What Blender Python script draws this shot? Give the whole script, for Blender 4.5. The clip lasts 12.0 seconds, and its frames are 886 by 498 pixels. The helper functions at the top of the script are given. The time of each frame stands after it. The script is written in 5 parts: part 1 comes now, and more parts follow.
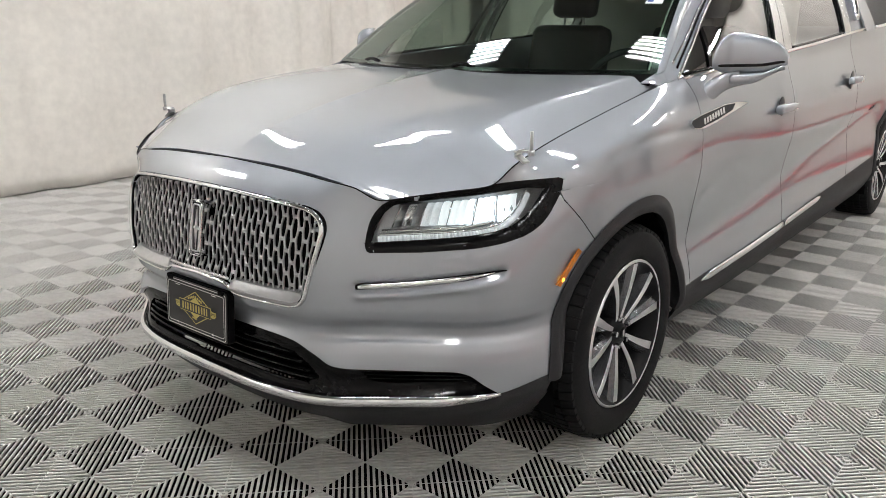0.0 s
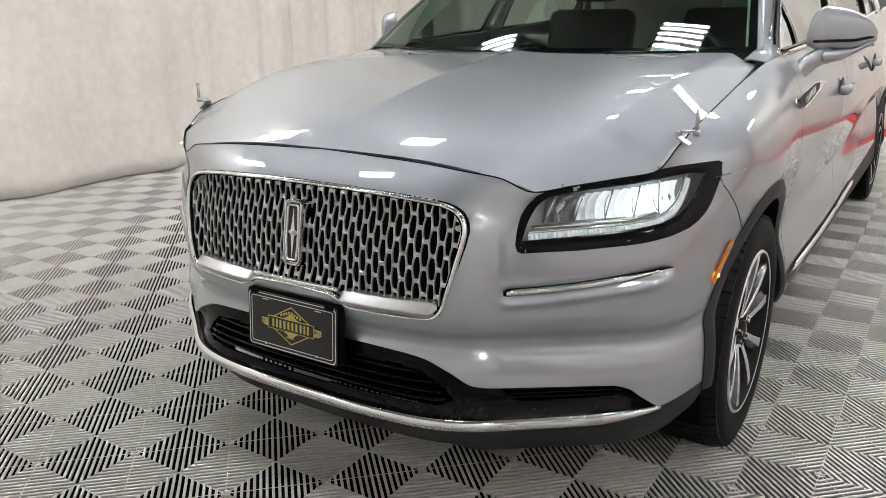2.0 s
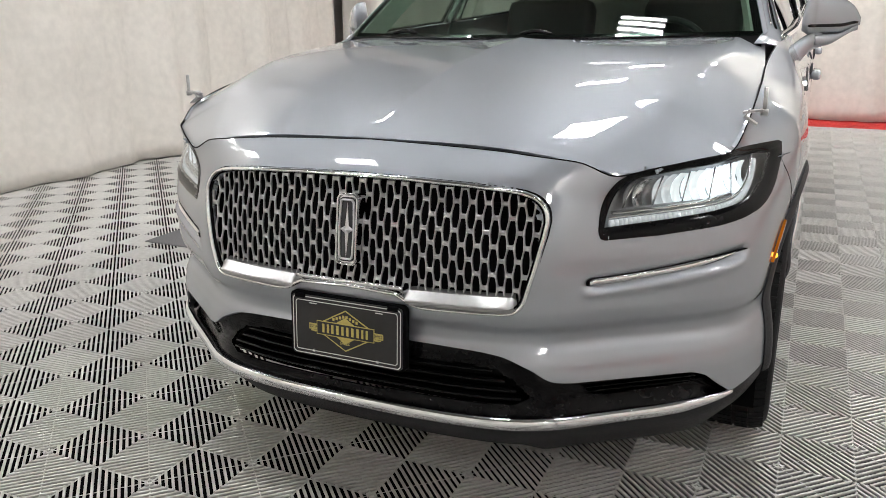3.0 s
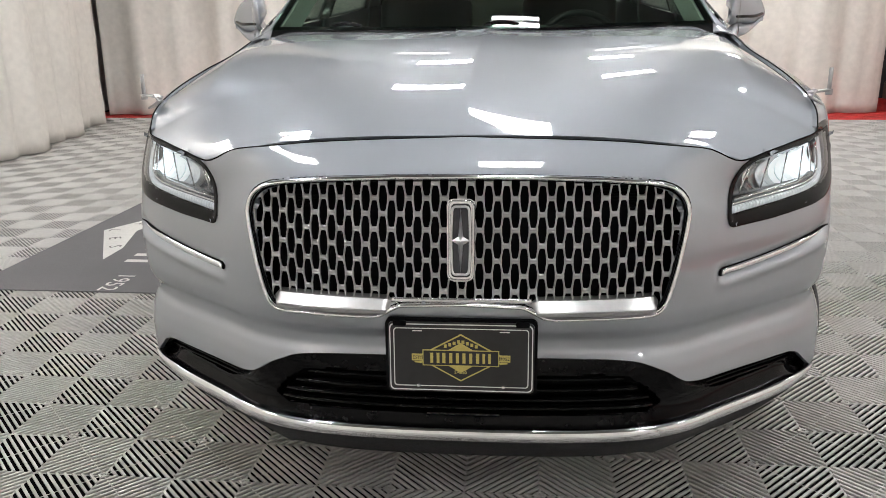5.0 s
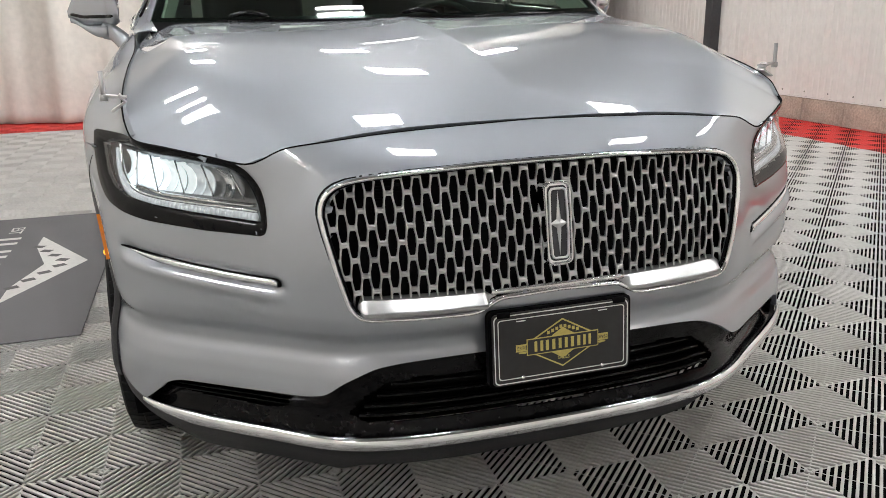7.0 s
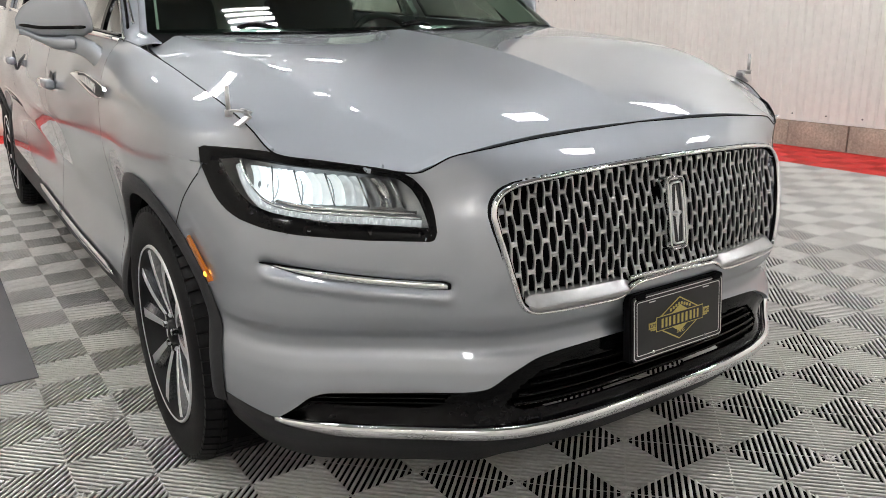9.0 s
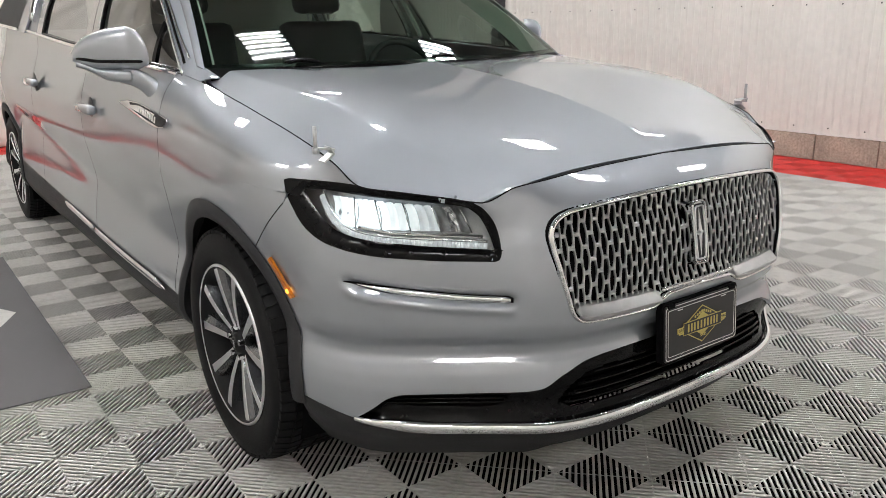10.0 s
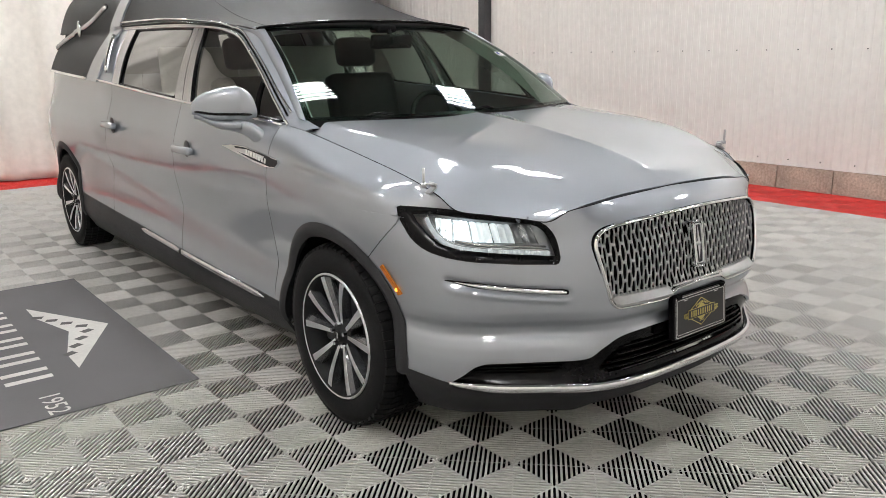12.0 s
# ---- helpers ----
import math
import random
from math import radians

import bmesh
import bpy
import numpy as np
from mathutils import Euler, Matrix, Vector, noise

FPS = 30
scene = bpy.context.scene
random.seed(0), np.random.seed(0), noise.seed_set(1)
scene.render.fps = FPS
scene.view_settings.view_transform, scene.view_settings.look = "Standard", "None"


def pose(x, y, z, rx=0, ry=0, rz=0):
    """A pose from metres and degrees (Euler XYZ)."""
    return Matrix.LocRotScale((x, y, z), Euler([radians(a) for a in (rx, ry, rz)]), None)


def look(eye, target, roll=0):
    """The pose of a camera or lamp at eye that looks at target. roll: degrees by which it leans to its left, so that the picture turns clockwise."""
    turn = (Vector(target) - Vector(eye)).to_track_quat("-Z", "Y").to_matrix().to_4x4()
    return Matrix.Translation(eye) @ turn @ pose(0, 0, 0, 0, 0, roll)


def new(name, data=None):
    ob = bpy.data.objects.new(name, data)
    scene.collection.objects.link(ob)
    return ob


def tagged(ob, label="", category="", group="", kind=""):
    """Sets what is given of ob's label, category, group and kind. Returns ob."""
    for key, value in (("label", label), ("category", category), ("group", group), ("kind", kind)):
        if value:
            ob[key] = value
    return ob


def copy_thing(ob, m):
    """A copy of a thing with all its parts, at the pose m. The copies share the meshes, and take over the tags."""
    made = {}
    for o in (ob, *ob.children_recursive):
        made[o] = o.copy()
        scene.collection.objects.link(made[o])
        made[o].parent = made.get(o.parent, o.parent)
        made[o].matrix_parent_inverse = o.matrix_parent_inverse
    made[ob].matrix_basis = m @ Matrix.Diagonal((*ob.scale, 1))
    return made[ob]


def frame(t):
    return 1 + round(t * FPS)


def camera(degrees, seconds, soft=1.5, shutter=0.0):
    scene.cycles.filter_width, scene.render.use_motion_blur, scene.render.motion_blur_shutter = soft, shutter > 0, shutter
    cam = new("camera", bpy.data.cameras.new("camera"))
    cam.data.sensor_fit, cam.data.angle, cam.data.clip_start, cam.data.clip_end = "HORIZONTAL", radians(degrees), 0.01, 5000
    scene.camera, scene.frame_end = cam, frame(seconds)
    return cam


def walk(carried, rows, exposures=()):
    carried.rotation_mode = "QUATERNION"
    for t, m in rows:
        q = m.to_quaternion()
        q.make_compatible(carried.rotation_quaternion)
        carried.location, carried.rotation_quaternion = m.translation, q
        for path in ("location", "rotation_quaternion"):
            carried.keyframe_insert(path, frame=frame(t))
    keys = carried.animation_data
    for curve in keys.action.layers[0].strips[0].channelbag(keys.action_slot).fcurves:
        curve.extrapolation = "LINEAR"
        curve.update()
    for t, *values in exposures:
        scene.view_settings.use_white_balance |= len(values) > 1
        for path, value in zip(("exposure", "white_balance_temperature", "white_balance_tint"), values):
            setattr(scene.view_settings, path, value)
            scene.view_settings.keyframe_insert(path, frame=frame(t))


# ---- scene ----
cam = camera(58.4, 12.0, soft=0.5)
PATH = [
    (0, (2.005, -1.283, 1.381), (0.802, 0.209, 0.812), 0.3),
    (0.5, (1.887, -1.315, 1.345), (0.696, 0.187, 0.777), 0.2),
    (1, (1.755, -1.341, 1.31), (0.588, 0.179, 0.741), 0.1),
    (1.5, (1.582, -1.37, 1.302), (0.461, 0.186, 0.736), -0.0),
    (2, (1.382, -1.396, 1.296), (0.341, 0.216, 0.729), -0.2),
    (2.5, (1.186, -1.461, 1.273), (0.256, 0.215, 0.704), -0.2),
    (3, (0.967, -1.511, 1.249), (0.165, 0.232, 0.683), -0.4),
    (3.2, (0.879, -1.513, 1.23), (0.127, 0.254, 0.674), -0.3),
    (4.8, (0.194, -1.542, 1.211), (-0.054, 0.362, 0.652), -0.4),
    (5, (0.124, -1.526, 1.202), (-0.057, 0.387, 0.646), -0.5),
    (5.5, (-0.064, -1.514, 1.2), (-0.07, 0.407, 0.643), -0.8),
    (6, (-0.279, -1.501, 1.185), (-0.104, 0.41, 0.621), -0.9),
    (6.5, (-0.471, -1.45, 1.167), (-0.111, 0.436, 0.606), -1.0),
    (6.7, (-0.54, -1.424, 1.173), (-0.106, 0.445, 0.61), -1.1),
    (8.3, (-1.126, -1.2, 1.156), (-0.18, 0.475, 0.608), -0.4),
    (8.5, (-1.199, -1.181, 1.163), (-0.217, 0.472, 0.613), -0.5),
    (9, (-1.392, -1.156, 1.193), (-0.342, 0.454, 0.643), -0.7),
    (9.5, (-1.546, -1.154, 1.236), (-0.453, 0.428, 0.689), -0.7),
    (10, (-1.706, -1.213, 1.301), (-0.582, 0.349, 0.756), -0.7),
    (10.5, (-1.871, -1.266, 1.331), (-0.723, 0.282, 0.796), -0.7),
    (11, (-2.069, -1.339, 1.366), (-0.903, 0.2, 0.845), -0.7),
    (11.5, (-2.229, -1.447, 1.391), (-1.044, 0.085, 0.893), -0.6),
    (12, (-2.392, -1.573, 1.431), (-1.194, -0.044, 0.955), -0.7),
]
walk(cam, [(t, look(*row)) for t, *row in PATH])

# ---- world and lamps ----
world = bpy.data.worlds.new("world")
scene.world = world
world.use_nodes = True
world.node_tree.nodes["Background"].inputs["Color"].default_value = (0.5, 0.5, 0.5, 1)
world.node_tree.nodes["Background"].inputs["Strength"].default_value = 0.02
CEIL = 4.4
CX = 0.014  # centre line of the car


# ---- materials ----
def material(name, color, rough=0.5, metal=0.0, vary=0.12, scale=(3.0, 60.0), bump=0.0, bump_scale=300.0, coat=0.0,
             emit=None, strength=0.0, spec=0.5, island=False):
    """A surface of one colour, varied at two scales, with fine relief."""
    m = bpy.data.materials.new(name)
    m.use_nodes = True
    nt = m.node_tree
    b = nt.nodes["Principled BSDF"]
    b.inputs["Roughness"].default_value = rough
    b.inputs["Metallic"].default_value = metal
    b.inputs["Specular IOR Level"].default_value = spec
    b.inputs["Coat Weight"].default_value = coat
    b.inputs["Coat Roughness"].default_value = 0.04
    geo = nt.nodes.new("ShaderNodeTexCoord")
    mix = None
    for k, sc in enumerate(scale):
        no = nt.nodes.new("ShaderNodeTexNoise")
        no.inputs["Scale"].default_value = sc
        no.inputs["Detail"].default_value = 4.0
        nt.links.new(geo.outputs["Object"], no.inputs["Vector"])
        ramp = nt.nodes.new("ShaderNodeMapRange")
        ramp.inputs["From Min"].default_value, ramp.inputs["From Max"].default_value = 0.3, 0.7
        ramp.inputs["To Min"].default_value, ramp.inputs["To Max"].default_value = 1 - vary, 1 + vary
        nt.links.new(no.outputs["Fac"], ramp.inputs["Value"])
        if mix is None:
            mix = ramp.outputs["Result"]
        else:
            mu = nt.nodes.new("ShaderNodeMath")
            mu.operation = "MULTIPLY"
            nt.links.new(mix, mu.inputs[0])
            nt.links.new(ramp.outputs["Result"], mu.inputs[1])
            mix = mu.outputs["Value"]
    if island:
        info = nt.nodes.new("ShaderNodeObjectInfo")
        ramp = nt.nodes.new("ShaderNodeMapRange")
        ramp.inputs["To Min"].default_value, ramp.inputs["To Max"].default_value = 0.93, 1.07
        nt.links.new(info.outputs["Random"], ramp.inputs["Value"])
        mu = nt.nodes.new("ShaderNodeMath")
        mu.operation = "MULTIPLY"
        nt.links.new(mix, mu.inputs[0])
        nt.links.new(ramp.outputs["Result"], mu.inputs[1])
        mix = mu.outputs["Value"]
    sc = nt.nodes.new("ShaderNodeVectorMath")
    sc.operation = "SCALE"
    sc.inputs[0].default_value = color
    nt.links.new(mix, sc.inputs["Scale"])
    nt.links.new(sc.outputs["Vector"], b.inputs["Base Color"])
    if bump:
        no = nt.nodes.new("ShaderNodeTexNoise")
        no.inputs["Scale"].default_value = bump_scale
        no.inputs["Detail"].default_value = 5.0
        nt.links.new(geo.outputs["Object"], no.inputs["Vector"])
        bu = nt.nodes.new("ShaderNodeBump")
        bu.inputs["Strength"].default_value = bump
        bu.inputs["Distance"].default_value = 0.002
        nt.links.new(no.outputs["Fac"], bu.inputs["Height"])
        nt.links.new(bu.outputs["Normal"], b.inputs["Normal"])
    if emit:
        b.inputs["Emission Color"].default_value = (*emit, 1)
        b.inputs["Emission Strength"].default_value = strength
    return m


def glass(name, tint, rough=0.0, base=0.06):
    """Thin tinted glass: clear part and mirror part."""
    m = bpy.data.materials.new(name)
    m.use_nodes = True
    nt = m.node_tree
    out = nt.nodes["Material Output"]
    nt.nodes.remove(nt.nodes["Principled BSDF"])
    clear = nt.nodes.new("ShaderNodeBsdfTransparent")
    clear.inputs["Color"].default_value = (*tint, 1)
    shine = nt.nodes.new("ShaderNodeBsdfGlossy")
    shine.inputs["Roughness"].default_value = rough
    lw = nt.nodes.new("ShaderNodeLayerWeight")
    lw.inputs["Blend"].default_value = 0.5
    pw = nt.nodes.new("ShaderNodeMath")
    pw.operation, pw.inputs[1].default_value = "POWER", 4.0
    nt.links.new(lw.outputs["Facing"], pw.inputs[0])
    fres = nt.nodes.new("ShaderNodeMapRange")
    fres.inputs["To Min"].default_value, fres.inputs["To Max"].default_value = base, 0.95
    nt.links.new(pw.outputs["Value"], fres.inputs["Value"])
    mx = nt.nodes.new("ShaderNodeMixShader")
    nt.links.new(fres.outputs["Result"], mx.inputs["Fac"])
    nt.links.new(clear.outputs["BSDF"], mx.inputs[1])
    nt.links.new(shine.outputs["BSDF"], mx.inputs[2])
    nt.links.new(mx.outputs["Shader"], out.inputs["Surface"])
    return m


PAINT = material("silver_paint", (0.342, 0.364, 0.403), rough=0.52, metal=0.92, vary=0.02, scale=(2.0, 900.0), coat=1.0)
PAINT.node_tree.nodes["Principled BSDF"].inputs["Coat IOR"].default_value = 2.3
PAINT.node_tree.nodes["Principled BSDF"].inputs["Coat Roughness"].default_value = 0.012
CHROME = material("chrome", (0.80, 0.81, 0.82), rough=0.09, metal=1.0, vary=0.03)
SATIN = material("satin_metal", (0.62, 0.62, 0.62), rough=0.25, metal=1.0, vary=0.05)
GRILLE_METAL = material("grille_chrome", (0.50, 0.50, 0.50), rough=0.3, metal=0.9, vary=0.05)
CLAD = material("grey_plastic", (0.030, 0.030, 0.032), rough=0.5, vary=0.1, scale=(5.0, 200.0), bump=0.25, bump_scale=900.0, spec=0.18)
BLACK = material("gloss_black_plastic", (0.004, 0.004, 0.0044), rough=0.1, vary=0.1, spec=0.14)
# near-black plastic, also the colour of painted shade in gaps and behind openings
DARK = material("dark_plastic_and_shade", (0.004, 0.004, 0.0045), rough=0.7, vary=0.15, spec=0.04)
RUBBER = material("tyre_rubber", (0.010, 0.010, 0.0105), rough=0.6, vary=0.2, scale=(8.0, 120.0), bump=0.2, bump_scale=600.0, spec=0.12)
RIM_DARK = material("rim_grey_paint", (0.14, 0.143, 0.152), rough=0.24, metal=0.7, vary=0.06, coat=0.6)
# inner rim paint, coloured near black for the shade inside the wheel
RIM_SHADE = material("rim_paint_in_shade", (0.012, 0.012, 0.013), rough=0.45, vary=0.08, spec=0.15)
RIM_BRIGHT = material("machined_alloy", (0.80, 0.80, 0.81), rough=0.33, metal=1.0, vary=0.05, scale=(6.0, 250.0))
VINYL = material("black_vinyl", (0.026, 0.026, 0.0275), rough=0.55, vary=0.12, scale=(4.0, 300.0), bump=0.5, bump_scale=700.0, spec=0.3)
AMBER = material("amber_lens", (0.52, 0.15, 0.008), rough=0.15, vary=0.15, scale=(20.0, 200.0), coat=0.8)
AMBER_LIT = material("amber_lit", (0.9, 0.35, 0.03), rough=0.2, emit=(1.0, 0.42, 0.05), strength=2.5)
GLASS = glass("windscreen_glass", (0.52, 0.67, 0.59))
SIDE_GLASS = glass("side_glass", (0.62, 0.66, 0.62), base=0.32)
LENS = glass("headlight_lens", (0.93, 0.95, 0.95), base=0.05)
LAMP_ON = material("lamp_lit", (0.9, 0.92, 0.95), rough=0.2, emit=(0.86, 0.95, 1.0), strength=1.7)
LAMP_BAR = material("lamp_bar", (0.62, 0.65, 0.68), rough=0.15, emit=(0.9, 0.95, 1.0), strength=0.2)
LAMP_MID = material("lamp_half_lit", (0.9, 0.92, 0.95), rough=0.2, emit=(0.86, 0.97, 0.97), strength=0.42)
LAMP_DIM = material("lamp_dim", (0.75, 0.78, 0.8), rough=0.2, metal=0.6, emit=(0.88, 0.96, 1.0), strength=0.25)
# the lit bowls glow unevenly
nt = LAMP_ON.node_tree
uneven, spread = nt.nodes.new("ShaderNodeTexNoise"), nt.nodes.new("ShaderNodeMapRange")
uneven.inputs["Scale"].default_value = 55.0
spread.inputs["From Min"].default_value, spread.inputs["From Max"].default_value = 0.32, 0.68
spread.inputs["To Min"].default_value, spread.inputs["To Max"].default_value = 0.35, 1.4
nt.links.new(nt.nodes["Texture Coordinate"].outputs["Object"], uneven.inputs["Vector"])
nt.links.new(uneven.outputs["Fac"], spread.inputs["Value"])
nt.links.new(spread.outputs["Result"], nt.nodes["Principled BSDF"].inputs["Emission Strength"])
HOUSING = material("lamp_housing", (0.34, 0.35, 0.36), rough=0.3, metal=1.0, vary=0.1)
REFLECTOR = material("lamp_reflector", (0.72, 0.73, 0.74), rough=0.18, metal=1.0, vary=0.1)
GOLD = material("gold_print", (0.52, 0.43, 0.13), rough=0.35, metal=0.2, vary=0.08, scale=(10.0, 200.0))
WHITE_PRINT = material("white_print", (0.75, 0.75, 0.72), rough=0.5, vary=0.06)
PLATE_BLACK = material("plate_black", (0.014, 0.013, 0.013), rough=0.3, vary=0.15)
SEAT = material("dark_leather", (0.014, 0.014, 0.015), rough=0.5, vary=0.15, bump=0.2)
DASH = material("dash_plastic", (0.02, 0.02, 0.021), rough=0.75, vary=0.1)
HEADLINER = material("pale_headliner", (0.5, 0.49, 0.45), rough=0.9, vary=0.06)
PAPER = material("white_paper", (0.85, 0.85, 0.84), rough=0.6, vary=0.03)
RIB = material("floor_plastic", (0.60, 0.585, 0.56), rough=0.42, vary=0.08, scale=(1.5, 40.0), island=True)
# near black, so this colour carries the deep shade between the ribs
FLOOR_BASE = material("floor_underside", (0.006, 0.006, 0.006), rough=0.95, vary=0.2, spec=0.0)
RED = material("red_floor_plastic", (0.66, 0.035, 0.03), rough=0.5, vary=0.08, scale=(1.5, 40.0), island=True)
MAT = material("grey_mat", (0.148, 0.144, 0.149), rough=0.85, vary=0.07, scale=(2.0, 300.0), bump=0.5, bump_scale=900.0)
MAT_PRINT = material("mat_print", (0.68, 0.67, 0.64), rough=0.85, vary=0.06, bump=0.3, bump_scale=900.0)
MAT_DARK = material("mat_dark_print", (0.12, 0.115, 0.115), rough=0.85, vary=0.06)
CURTAIN = material("cream_curtain", (0.86, 0.82, 0.765), rough=0.9, vary=0.05, scale=(1.0, 14.0), bump=0.3, bump_scale=40.0)
PANEL = material("white_metal_panel", (0.82, 0.79, 0.755), rough=0.45, vary=0.035, scale=(0.8, 12.0))
BLOCK = material("concrete_block", (0.45, 0.375, 0.31), rough=0.95, vary=0.22, scale=(4.0, 45.0), bump=0.8, bump_scale=60.0, island=True)
POST = material("dark_steel", (0.06, 0.06, 0.065), rough=0.5, metal=0.4, vary=0.15)
CEILING = material("ceiling_paint", (0.16, 0.155, 0.15), rough=0.9, vary=0.05)
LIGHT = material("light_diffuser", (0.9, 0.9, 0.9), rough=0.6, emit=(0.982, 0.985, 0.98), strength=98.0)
BLUE_PRINT = material("blue_print", (0.04, 0.06, 0.30), rough=0.5, vary=0.05)
STEEL = material("steel", (0.5, 0.5, 0.5), rough=0.3, metal=1.0, vary=0.1)


# ---- small tools ----
def part(name, bm, mat, parent=None, label="", smooth=True, m=None):
    """Link a bmesh as one mesh object under a thing or a part."""
    me = bpy.data.meshes.new(name)
    bmesh.ops.recalc_face_normals(bm, faces=bm.faces)
    bm.to_mesh(me)
    bm.free()
    if smooth:
        for p in me.polygons:
            p.use_smooth = True
    me.materials.append(mat)
    ob = new(name, me)
    ob.parent = parent
    if m is not None:
        ob.matrix_basis = m
    return tagged(ob, label=label)


def thing(name, label, category, m=None, group="", kind=""):
    ob = new(name)
    ob.empty_display_size = 0.1
    if m is not None:
        ob.matrix_basis = m
    return tagged(ob, label=label, category=category, group=group, kind=kind)


def spline(ts, vs):
    """Monotone cubic through (ts, vs)."""
    ts, vs = np.array(ts, float), np.array(vs, float)
    h, s = np.diff(ts), np.diff(vs) / np.diff(ts)
    d = np.zeros(len(ts))
    for i in range(1, len(ts) - 1):
        if s[i - 1] * s[i] > 0:
            w1, w2 = 2 * h[i] + h[i - 1], h[i] + 2 * h[i - 1]
            d[i] = (w1 + w2) / (w1 / s[i - 1] + w2 / s[i])
    d[0], d[-1] = s[0], s[-1]

    def f(t):
        t = np.clip(np.asarray(t, float), ts[0], ts[-1])
        i = np.clip(np.searchsorted(ts, t) - 1, 0, len(ts) - 2)
        k = (t - ts[i]) / h[i]
        return (vs[i] * (1 + 2 * k) * (1 - k) ** 2 + h[i] * d[i] * k * (1 - k) ** 2
                + vs[i + 1] * k * k * (3 - 2 * k) + h[i] * d[i + 1] * k * k * (k - 1))
    return f


def smooth_spline(ts, vs):
    """Natural cubic through (ts, vs)."""
    ts, vs = np.array(ts, float), np.array(vs, float)
    n, h = len(ts), np.diff(ts)
    a, r = np.eye(n), np.zeros(n)
    for i in range(1, n - 1):
        a[i, i - 1:i + 2] = h[i - 1], 2 * (h[i - 1] + h[i]), h[i]
        r[i] = 6 * ((vs[i + 1] - vs[i]) / h[i] - (vs[i] - vs[i - 1]) / h[i - 1])
    q = np.linalg.solve(a, r)

    def f(t):
        t = np.clip(np.asarray(t, float), ts[0], ts[-1])
        i = np.clip(np.searchsorted(ts, t) - 1, 0, n - 2)
        l, k = ts[i + 1] - t, t - ts[i]
        return ((q[i] * l ** 3 + q[i + 1] * k ** 3) / (6 * h[i]) + (vs[i] / h[i] - q[i] * h[i] / 6) * l
                + (vs[i + 1] / h[i] - q[i + 1] * h[i] / 6) * k)
    return f


def step(a, b, x):
    k = np.clip((np.asarray(x, float) - a) / (b - a), 0, 1)
    return k * k * (3 - 2 * k)


def inside(poly, x, y):
    """Whether points lie in a polygon."""
    x, y = np.asarray(x, float), np.asarray(y, float)
    hit = np.zeros(x.shape, bool)
    for (x0, y0), (x1, y1) in zip(poly, poly[1:] + poly[:1]):
        if y0 != y1:
            hit ^= ((y0 > y) != (y1 > y)) & (x < (x1 - x0) * (y - y0) / (y1 - y0) + x0)
    return hit


def sheet(place, us, vs, keep=None, flange=0.012, flip=False):
    """A bmesh of the surface place(u, v) over a grid, without the cells that keep() refuses, its rim folded inwards."""
    u, v = np.meshgrid(np.asarray(us, float), np.asarray(vs, float), indexing="ij")
    p = place(u, v)
    bm = bmesh.new()
    rows = [[bm.verts.new(p[i, j]) for j in range(p.shape[1])] for i in range(p.shape[0])]
    uc = (u[1:, 1:] + u[:-1, :-1]) / 2
    vc = (v[1:, 1:] + v[:-1, :-1]) / 2
    ok = np.ones(uc.shape, bool) if keep is None else keep(uc, vc)
    for i in range(uc.shape[0]):
        for j in range(uc.shape[1]):
            if ok[i, j]:
                q = [rows[i][j], rows[i + 1][j], rows[i + 1][j + 1], rows[i][j + 1]]
                bm.faces.new(q[::-1] if flip else q)
    for vert in [w for w in bm.verts if not w.link_faces]:
        bm.verts.remove(vert)
    bmesh.ops.remove_doubles(bm, verts=bm.verts, dist=1e-5)
    bm.normal_update()
    if flange:
        edges = [e for e in bm.edges if e.is_boundary]
        normals = {w: w.normal.copy() for e in edges for w in e.verts}
        out = bmesh.ops.extrude_edge_only(bm, edges=edges)["geom"]
        new_verts = [g for g in out if isinstance(g, bmesh.types.BMVert)]
        old = list(normals)
        from_co = {tuple(round(c, 6) for c in w.co): normals[w] for w in old}
        for w in new_verts:
            w.co -= from_co[tuple(round(c, 6) for c in w.co)] * flange
        for e in bm.edges:
            if len(e.link_faces) == 2 and e.calc_face_angle(0) > 0.6:
                e.smooth = False
    return bm


def mirrored(bm):
    """Join a bmesh with its mirror image in x."""
    geom = bmesh.ops.duplicate(bm, geom=bm.verts[:] + bm.edges[:] + bm.faces[:])["geom"]
    verts = [g for g in geom if isinstance(g, bmesh.types.BMVert)]
    faces = [g for g in geom if isinstance(g, bmesh.types.BMFace)]
    for w in verts:
        w.co.x = -w.co.x
    bmesh.ops.reverse_faces(bm, faces=faces)
    bmesh.ops.remove_doubles(bm, verts=bm.verts, dist=2e-4)
    return bm


def flipped(bm):
    """The mirror image in x alone."""
    for w in bm.verts:
        w.co.x = -w.co.x
    bmesh.ops.reverse_faces(bm, faces=bm.faces)
    return bm


def box(bm, x0, x1, y0, y1, z0, z1, bevel=0.0, m=None):
    made = bmesh.ops.create_cube(bm, size=1.0)["verts"]
    for w in made:
        w.co = Vector(((x0 + x1) / 2 + w.co.x * (x1 - x0), (y0 + y1) / 2 + w.co.y * (y1 - y0), (z0 + z1) / 2 + w.co.z * (z1 - z0)))
    if bevel:
        edges = list({e for w in made for e in w.link_edges})
        made = bmesh.ops.bevel(bm, geom=edges, offset=bevel, segments=2, affect="EDGES", profile=0.5)["verts"]
    if m is not None:
        bmesh.ops.transform(bm, matrix=m, verts=list(set(made)))
    return bm


